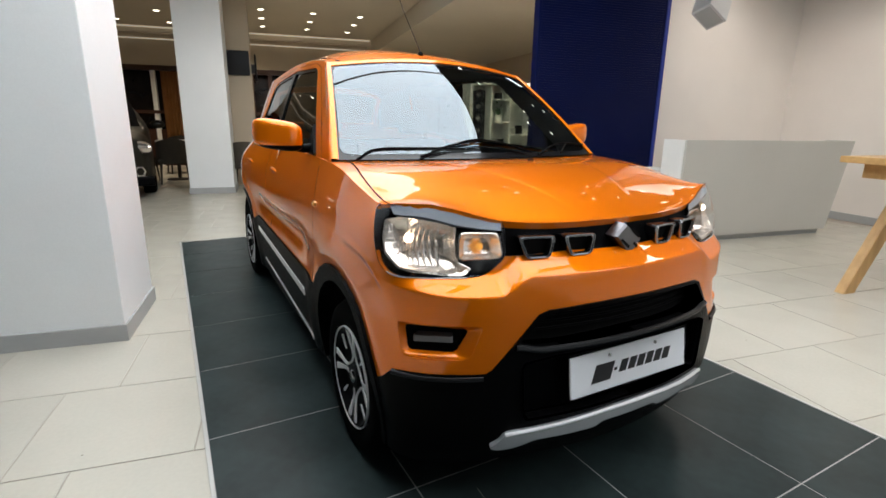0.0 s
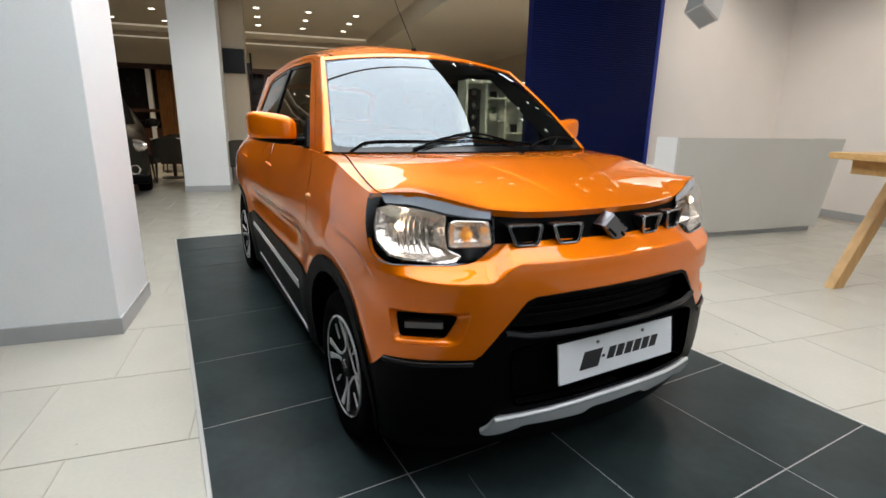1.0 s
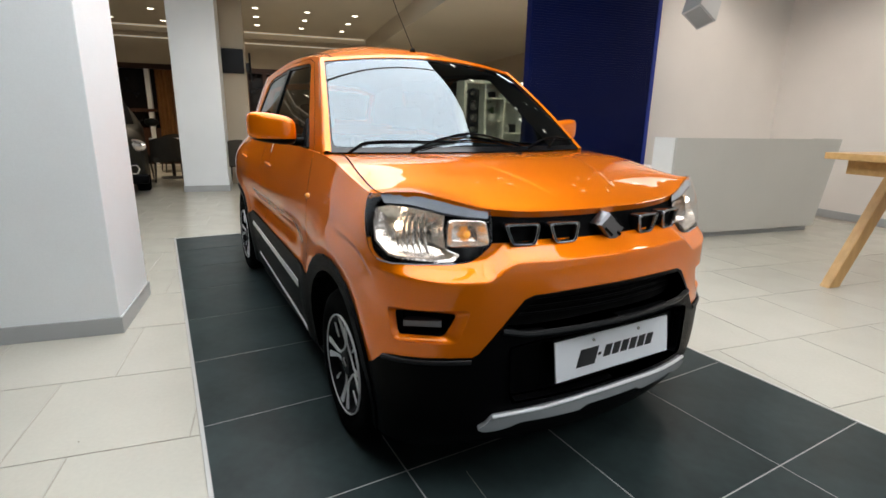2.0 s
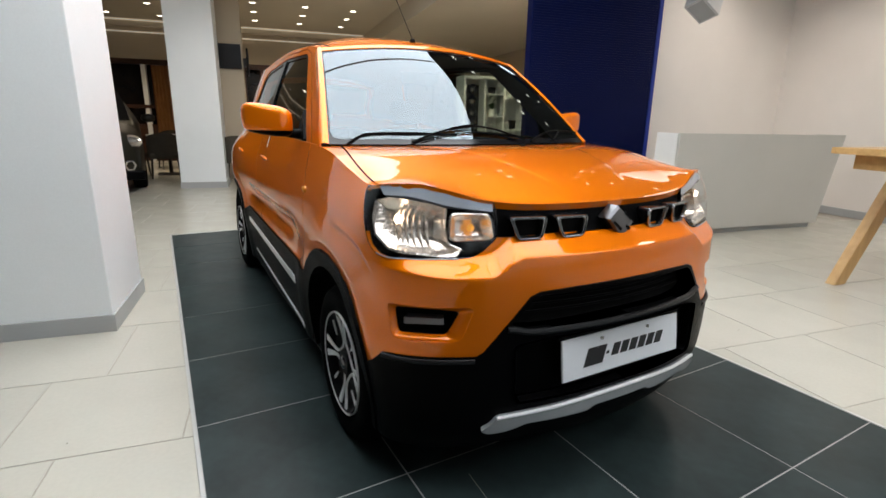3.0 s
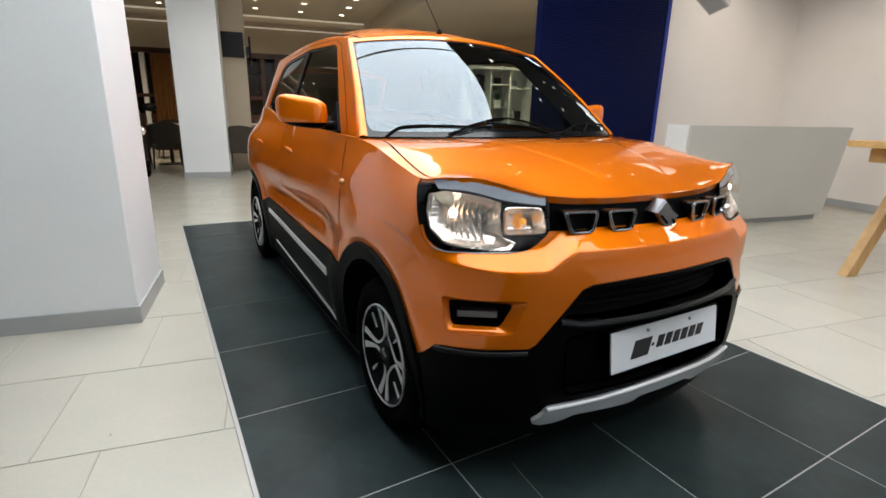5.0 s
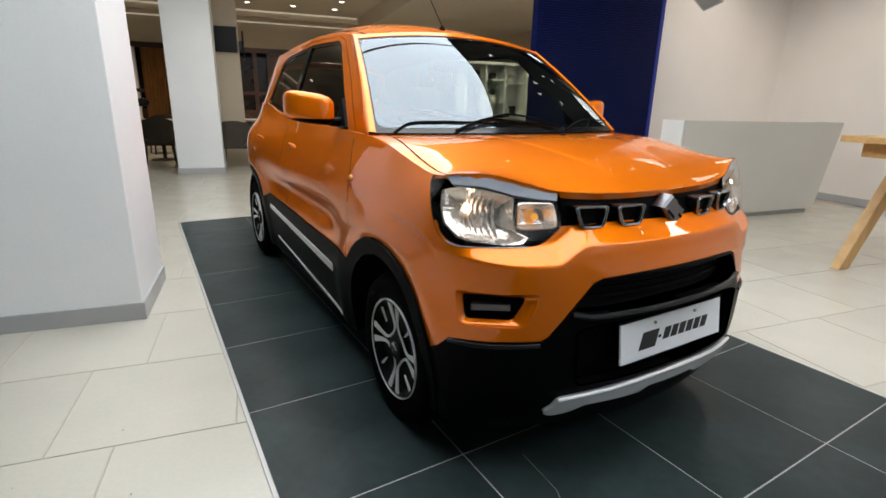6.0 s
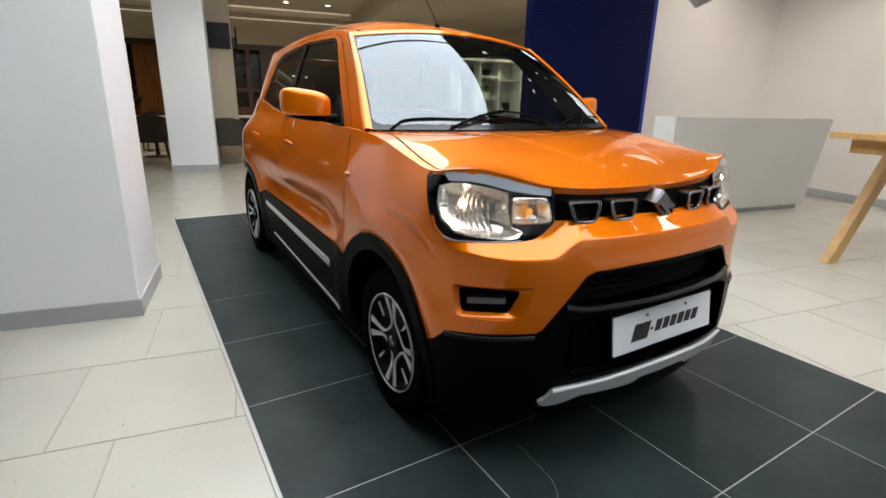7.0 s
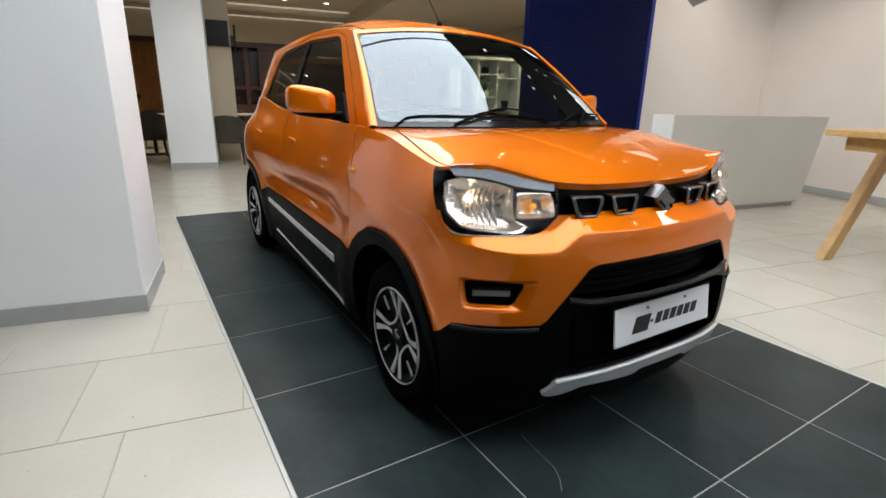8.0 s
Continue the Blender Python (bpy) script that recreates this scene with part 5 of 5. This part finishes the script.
# ---- wheels ----
def wheel(x, y, sx):
    """Built at the hub with its outer face towards sx."""
    turn = Matrix.Translation((x, y, 0.288)) @ Matrix.Rotation(radians(90 * sx), 4, "Y")
    bm = bmesh.new()
    add_lathe(bm, [(0.188, -0.155), (0.235, -0.165), (0.270, -0.155), (0.286, -0.130), (0.288, -0.08), (0.286, -0.030), (0.272, -0.006), (0.255, 0.002), (0.225, 0.004), (0.196, -0.006), (0.186, -0.014), (0.186, -0.155)], 64, turn)
    ob = part("wheel", bm, TYRE, car, "black tyre on a black wheel with silver spokes", True)
    bm = bmesh.new()
    add_lathe(bm, [(0.186, -0.012), (0.180, 0.000), (0.170, -0.012), (0.160, -0.035), (0.06, -0.045), (0.045, -0.012), (0.0, -0.010)], 64, turn)
    part("rim", bm, RIM_BLACK, ob, "black wheel disc", True)
    bm = bmesh.new()
    add_lathe(bm, [(0.1868, 0.001), (0.1882, 0.0025), (0.1898, 0.001), (0.190, -0.006), (0.184, -0.006)], 64, turn)
    part("rim_ring", bm, SILVER, ob, "silver rim edge", True)
    for k in range(4):
        bm = bmesh.new()
        a0 = radians(45 + 90 * k)
        # a bowl-shaped spoke: in along one side, round, and out along the other
        side = []
        for i in range(21):
            t = i / 10 - 1
            u = curve_at([(0, 0.30), (0.25, 0.325), (0.45, 0.40), (0.70, 0.57), (0.85, 0.69), (1, 0.815)], abs(t)) * 0.187
            v = math.copysign(curve_at([(0, 0), (0.25, 0.20), (0.45, 0.315), (0.70, 0.42), (0.85, 0.485), (1, 0.555)], abs(t)), t) * 0.187
            side.append((math.hypot(u, v), a0 + math.atan2(v, u), 0.0042 + 0.0100 * t * t))
        rings = []
        for i, (r, ang, w) in enumerate(side):
            c = Vector((r * math.cos(ang), r * math.sin(ang), 0))
            q = side[min(i + 1, 20)]
            o = side[max(i - 1, 0)]
            d = (Vector((q[0] * math.cos(q[1]), q[0] * math.sin(q[1]), 0)) - Vector((o[0] * math.cos(o[1]), o[0] * math.sin(o[1]), 0))).normalized()
            nrm = Vector((-d.y, d.x, 0)) * w
            z = -0.004 - 0.016 * (0.172 - r) / 0.11
            rings.append([turn @ (c + nrm + Vector((0, 0, z))), turn @ (c - nrm + Vector((0, 0, z))), turn @ (c - nrm + Vector((0, 0, z - 0.005))), turn @ (c + nrm + Vector((0, 0, z - 0.005)))])
        add_loft(bm, rings)
        part("spoke", bm, SILVER, ob, "silver looped spoke")
        bm = bmesh.new()
        e = Vector((math.cos(a0), math.sin(a0), 0))
        f = Vector((-e.y, e.x, 0)) * 0.0035
        add_loft(bm, [[turn @ (e * r + f * s + Vector((0, 0, z))) for s, z in ((w, -0.012), (-w, -0.012), (-w, -0.018), (w, -0.018))] for r, w in ((0.108, 0.5), (0.150, 1.4), (0.187, 1.5))])
        part("fin", bm, SILVER, ob, "thin silver fin")
    bm = bmesh.new()
    add_lathe(bm, [(0.0, -0.004), (0.018, -0.004), (0.024, -0.008), (0.026, -0.014)], 24, turn)
    part("hub_cap", bm, DARK_CHROME, ob, "silver hub cap", True)


for y in AXLES:
    wheel(-0.742, y - (0.08 if y < 1 else 0.0), -1)
    wheel(0.742, y - (0.08 if y < 1 else 0.0), 1)
    for sx in (-1, 1):
        bm = bmesh.new()
        pts = [(y + 0.01 + 0.345 * math.cos(t), 0.29 + 0.345 * math.sin(t)) for t in (math.pi * (-0.08 + 1.16 * i / 24) for i in range(25))]
        add_loft(bm, [[Vector((sx * x, a, b)) for a, b in pts] for x in (0.73, 0.40)], close=False)
        bm.faces.new([bm.verts.new((sx * 0.40, a, b)) for a, b in pts])
        part("wheel_liner", bm, SEAM, car)
part("underbody", box(-0.66, 0.66, -0.48, 2.65, 0.165, 0.30, bevel=0.02), SEAM, car)
part("axle_beam", rod((-0.6, 2.38, 0.26), (0.6, 2.38, 0.26), 0.04), SEAM, car)

# ---- cabin ----
part("dashboard", box(-0.64, 0.64, 0.20, 0.72, 0.72, 1.015, bevel=0.06, segments=4), CABIN, car, "black dashboard", True)
part("instrument_pod", box(-0.14, 0.14, 0.52, 0.68, 0.98, 1.075, bevel=0.04, segments=4), CABIN, car, smooth=True)
part("cabin_floor", box(-0.62, 0.62, 0.35, 2.6, 0.30, 0.36), CABIN, car)
for sx in (-1, 1):
    part("door_trim", box(*sorted((sx * 0.655, sx * 0.630)), 0.40, 2.55, 0.36, 1.045, bevel=0.01), CABIN, car)


def seat(x, y, w):
    bm = bmesh.new()
    add_box(bm, -w, w, -0.22, 0.25, 0.38, 0.58, 0.05)
    for v in bm.verts:
        v.co += Vector((x, y, 0))
    ob = part("seat", bm, FABRIC, car, "dark fabric seat", True)
    part("backrest", box(-w, w, -0.06, 0.06, 0, 0.58, bevel=0.05, m=Matrix.Translation((x, y + 0.26, 0.52)) @ Matrix.Rotation(radians(-14), 4, "X")), FABRIC, ob, smooth=True)
    part("headrest", box(-0.12, 0.12, -0.04, 0.04, 0.0, 0.16, bevel=0.035, m=Matrix.Translation((x, y + 0.42, 1.12)) @ Matrix.Rotation(radians(-10), 4, "X")), FABRIC, ob, smooth=True)


seat(-0.33, 1.22, 0.24)
seat(0.33, 1.22, 0.24)
bm = bmesh.new()
add_box(bm, -0.58, 0.58, 1.95, 2.35, 0.40, 0.60, 0.05)
rear = part("rear_seat", bm, FABRIC, car, smooth=True)
part("backrest", box(-0.58, 0.58, 2.30, 2.44, 0.55, 1.05, bevel=0.05), FABRIC, rear, smooth=True)
bm = bmesh.new()
tilt = Matrix.Translation((-0.33, 0.86, 0.93)) @ Matrix.Rotation(radians(62), 4, "X")
add_tube(bm, [tilt @ Vector((0.18 * math.cos(t), 0.18 * math.sin(t), 0)) for t in (2 * math.pi * i / 32 for i in range(33))], 0.014, 8)
wheel_ob = part("steering_wheel", bm, CABIN, car, "black steering wheel", True)
bm = bmesh.new()
for a in (90, 210, 330):
    add_tube(bm, [tilt @ Vector((0, 0, -0.01)), tilt @ Vector((0.18 * math.cos(radians(a)), 0.18 * math.sin(radians(a)), 0))], 0.014, 8)
part("spokes", bm, CABIN, wheel_ob, smooth=True)
part("rear_view_mirror", box(-0.11, 0.11, 0.74, 0.77, 1.33, 1.39, bevel=0.012, m=Matrix.Translation((0.0, 0.02, 0.0))), CABIN, car, smooth=True)

# ---- second car by the lounge ----
def far_car():
    ob = thing("suv", HALL @ pose(-3.57, 6.94, 0, 0, 0, 13), "dark olive compact car parked behind the columns", "car")
    top = [(-0.75, 0.80), (-0.70, 0.90), (-0.2, 0.98), (0.35, 1.02), (0.40, 1.04), (1.0, 1.50), (1.6, 1.56), (2.6, 1.52), (3.1, 1.10), (3.2, 0.80)]
    wide = [(-0.78, 0.55), (-0.72, 0.70), (-0.55, 0.79), (0.0, 0.84), (2.5, 0.84), (3.2, 0.74)]

    def section(y, low, high, inset):
        w = curve_at(wide, y)
        pts = []
        for i in range(25):
            t = i / 24
            a = math.pi * t
            x = -w * math.copysign(abs(math.cos(a)) ** 0.35, math.cos(a))
            z = low + (high - low) * abs(math.sin(a)) ** 0.45
            x *= 1 - inset * max(0.0, (z - 1.0)) / 0.5
            pts.append((x, y, z))
        return pts

    bm = bmesh.new()
    ys = [-0.78 + 0.08 * i for i in range(50)]
    rings = add_loft(bm, [section(y, 0.30 if y > -0.6 else 0.34, curve_at(top, y), 0.24) for y in ys], close=False)
    bm.faces.new(rings[0])
    bm.faces.new(rings[-1])
    part("body", bm, OLIVE_PAINT, ob, "dark olive painted body", True)
    bm = bmesh.new()
    add_loft(bm, [[(x * w, y, z) for x in (-1, -0.5, 0, 0.5, 1)] for y, z, w in ((0.36, 1.05, 0.70), (0.66, 1.285, 0.66), (0.95, 1.50, 0.58))], close=False)
    part("windscreen", bm, GLOSS_BLACK, ob, "dark windscreen", True)
    part("bumper", box(-0.80, 0.80, -0.80, -0.45, 0.20, 0.34, bevel=0.03), BLACK_PLASTIC, ob)
    part("grille", box(-0.42, 0.42, -0.80, -0.76, 0.60, 0.76, bevel=0.01), GLOSS_BLACK, ob)
    part("air_intake", box(-0.45, 0.45, -0.805, -0.77, 0.36, 0.52, bevel=0.01), SEAM, ob)
    for sx in (-1, 1):
        bm = bmesh.new()
        bmesh.ops.create_uvsphere(bm, u_segments=20, v_segments=12, radius=1, matrix=Matrix.Translation((sx * 0.66, -0.66, 0.755)) @ Matrix.Rotation(radians(-38 * sx), 4, "Z") @ Matrix.Diagonal((0.19, 0.06, 0.095, 1)))
        lamp = part("headlamp", bm, REFLECTOR, ob, "clear headlamp", True)
        bm = bmesh.new()
        add_lathe(bm, [(0.05, 0.0), (0.08, 0.004), (0.085, 0.016), (0.06, 0.016), (0.05, 0.0)], 6, Matrix.Translation((sx * 0.62, -0.735, 0.41)) @ Matrix.Rotation(radians(90), 4, "X") @ Matrix.Rotation(radians(24 * sx), 4, "Y"))
        fog = part("fog_ring", bm, CHROME, ob, "bright fog lamp surround")
        bm = bmesh.new()
        bmesh.ops.create_circle(bm, cap_ends=True, segments=20, radius=0.06, matrix=Matrix.Translation((sx * 0.62, -0.738, 0.41)) @ Matrix.Rotation(radians(90), 4, "X") @ Matrix.Rotation(radians(24 * sx), 4, "Y"))
        part("lamp", bm, SEAM, fog)
        bm = bmesh.new()
        bmesh.ops.create_uvsphere(bm, u_segments=16, v_segments=10, radius=1, matrix=Matrix.Translation((sx * 0.97, 0.62, 1.08)) @ Matrix.Diagonal((0.11, 0.06, 0.07, 1)))
        part("door_mirror", bm, OLIVE_PAINT, ob, smooth=True)
        for y in (0.0, 2.5):
            turn = Matrix.Translation((sx * 0.83, y, 0.32)) @ Matrix.Rotation(radians(90 * sx), 4, "Y")
            bm = bmesh.new()
            add_lathe(bm, [(0.0, -0.01), (0.20, -0.01), (0.21, 0.0), (0.28, 0.006), (0.315, -0.02), (0.32, -0.10), (0.315, -0.18), (0.20, -0.2)], 40, turn)
            w = part("wheel", bm, TYRE, ob, smooth=True)
            bm = bmesh.new()
            for k in range(5):
                a = 2 * math.pi * k / 5
                add_box(bm, 0.03, 0.19, -0.022, 0.022, -0.008, 0.006, 0, turn @ Matrix.Rotation(a, 4, "Z"))
            part("rim", bm, SILVER, w, "silver five-spoke rim")
    part("roof_rail", rod((-0.52, 1.2, 1.56), (-0.52, 2.5, 1.54), 0.015), RIM_BLACK, ob)
    part("roof_rail", rod((0.52, 1.2, 1.56), (0.52, 2.5, 1.54), 0.015), RIM_BLACK, ob)
    return ob


far_car()

# ---- display pad of dark tiles ----
# beyond about y -3 the pad is an unseen extension, darkening the bumper's reflections
pad = solid("pavement_pad", box(-1.2, 1.18, -5.4, 3.54, -0.003, 0.003), DARK_GROUT, Matrix(), "dark slate tiled display pad set in the pale floor", "floor pad")
for name_x0, name_x1, y0, y1 in ((-1.214, -1.2, -5.4, 3.550), (1.18, 1.194, -5.4, 3.550), (-1.2, 1.18, 3.54, 3.550), (-1.2, 1.18, -5.410, -5.4)):
    part("edge_trim", box(name_x0, name_x1, y0, y1, -0.003, 0.0062, bevel=0.0015), TRIM, pad, "pale metal edge trim")
G = 0.0026


def tile_mesh(name, w, h, z0, z1, mat, g=G):
    return mesh_of(name, box(-w / 2 + g, w / 2 - g, -h / 2 + g, h / 2 - g, z0, z1, bevel=0.0012, segments=1), mat)


full = {}
for i in range(4):
    for j in range(-9, 6):
        x0, x1 = -1.2 + 0.6 * i, min(-0.6 + 0.6 * i, 1.18)
        y0, y1 = 0.6 * j, min(0.6 * j + 0.6, 3.54)
        key = (round(x1 - x0, 3), round(y1 - y0, 3))
        if key not in full:
            full[key] = tile_mesh("tile", *key, 0.003, 0.0045, DARK_TILE, 0.0025)
        ob = new("tile", full[key])
        ob.parent = pad
        ob.location = ((x0 + x1) / 2, (y0 + y1) / 2, 0)

# ---- pale floor tiles, in a third bond ----
pale = tile_mesh("tile", 0.6, 0.6, -0.003, 0.0, LIGHT_TILE)
spots = []
for k in range(-13, 20):
    for m in range(-14, 14):
        x, y = -1.617 - (0.207 if k % 2 else 0.0) + 0.6 * m + 0.3, 0.338 + 0.6 * k + 0.3
        if x - 0.3 < -9 or x + 0.3 > 6.33 or y + 0.3 > 12.2 or y - 0.3 < -7.9:
            continue
        p = HALL @ Vector((x, y, 0))
        if -1.2 + 0.45 < p.x < 1.18 - 0.45 and -5.4 + 0.45 < p.y < 3.54 - 0.45:
            continue
        spots.append((math.hypot(p.x + 0.2, p.y - 0.6), x, y))
spots.sort()
for d, x, y in spots[:300]:
    ob = new("tile", pale)
    ob.parent = FLOOR_OB
    ob.location = (x, y, 0)
verts, faces = [], []
for d, x, y in spots[300:]:
    b = len(verts)
    h = 0.3 - G
    verts += [(x + a * h, y + c * h, z) for z in (-0.003, 0.0) for a, c in ((-1, -1), (1, -1), (1, 1), (-1, 1))]
    faces += [(b + 4, b + 5, b + 6, b + 7)] + [(b + i, b + (i + 1) % 4, b + 4 + (i + 1) % 4, b + 4 + i) for i in range(4)]
me = bpy.data.meshes.new("far_tiles")
me.from_pydata(verts, [], faces)
me.materials.append(LIGHT_TILE)
far = new("far_tiles", me)
far.parent = FLOOR_OB
tagged(far, kind="stuff")

# a hairline crack in a dark tile and a few crumbs on the pale ones
bm = bmesh.new()
add_tube(bm, [(-0.418, -0.70, 0.0045), (-0.424, -0.775, 0.0045), (-0.427, -0.82, 0.0045), (-0.432, -0.885, 0.0045), (-0.456, -0.936, 0.0045), (-0.486, -0.974, 0.0045)], 0.0009, 4)
part("crack", bm, GROUT, pad, "pale hairline crack")
for x, y, r in ((-1.586, -0.254, 0.0028), (-1.613, 0.115, 0.003), (-1.9, -0.05, 0.002), (1.62, -0.4, 0.0025)):
    bm = bmesh.new()
    bmesh.ops.create_icosphere(bm, subdivisions=1, radius=r, matrix=Matrix.Translation((x, y, r * 0.5)) @ Matrix.Diagonal((1.0, 0.7, 0.5, 1)))
    solid("crumb", bm, LEG_DARK, Matrix(), "tiny dark crumb lying on the pale tiles", "crumb", kind="")
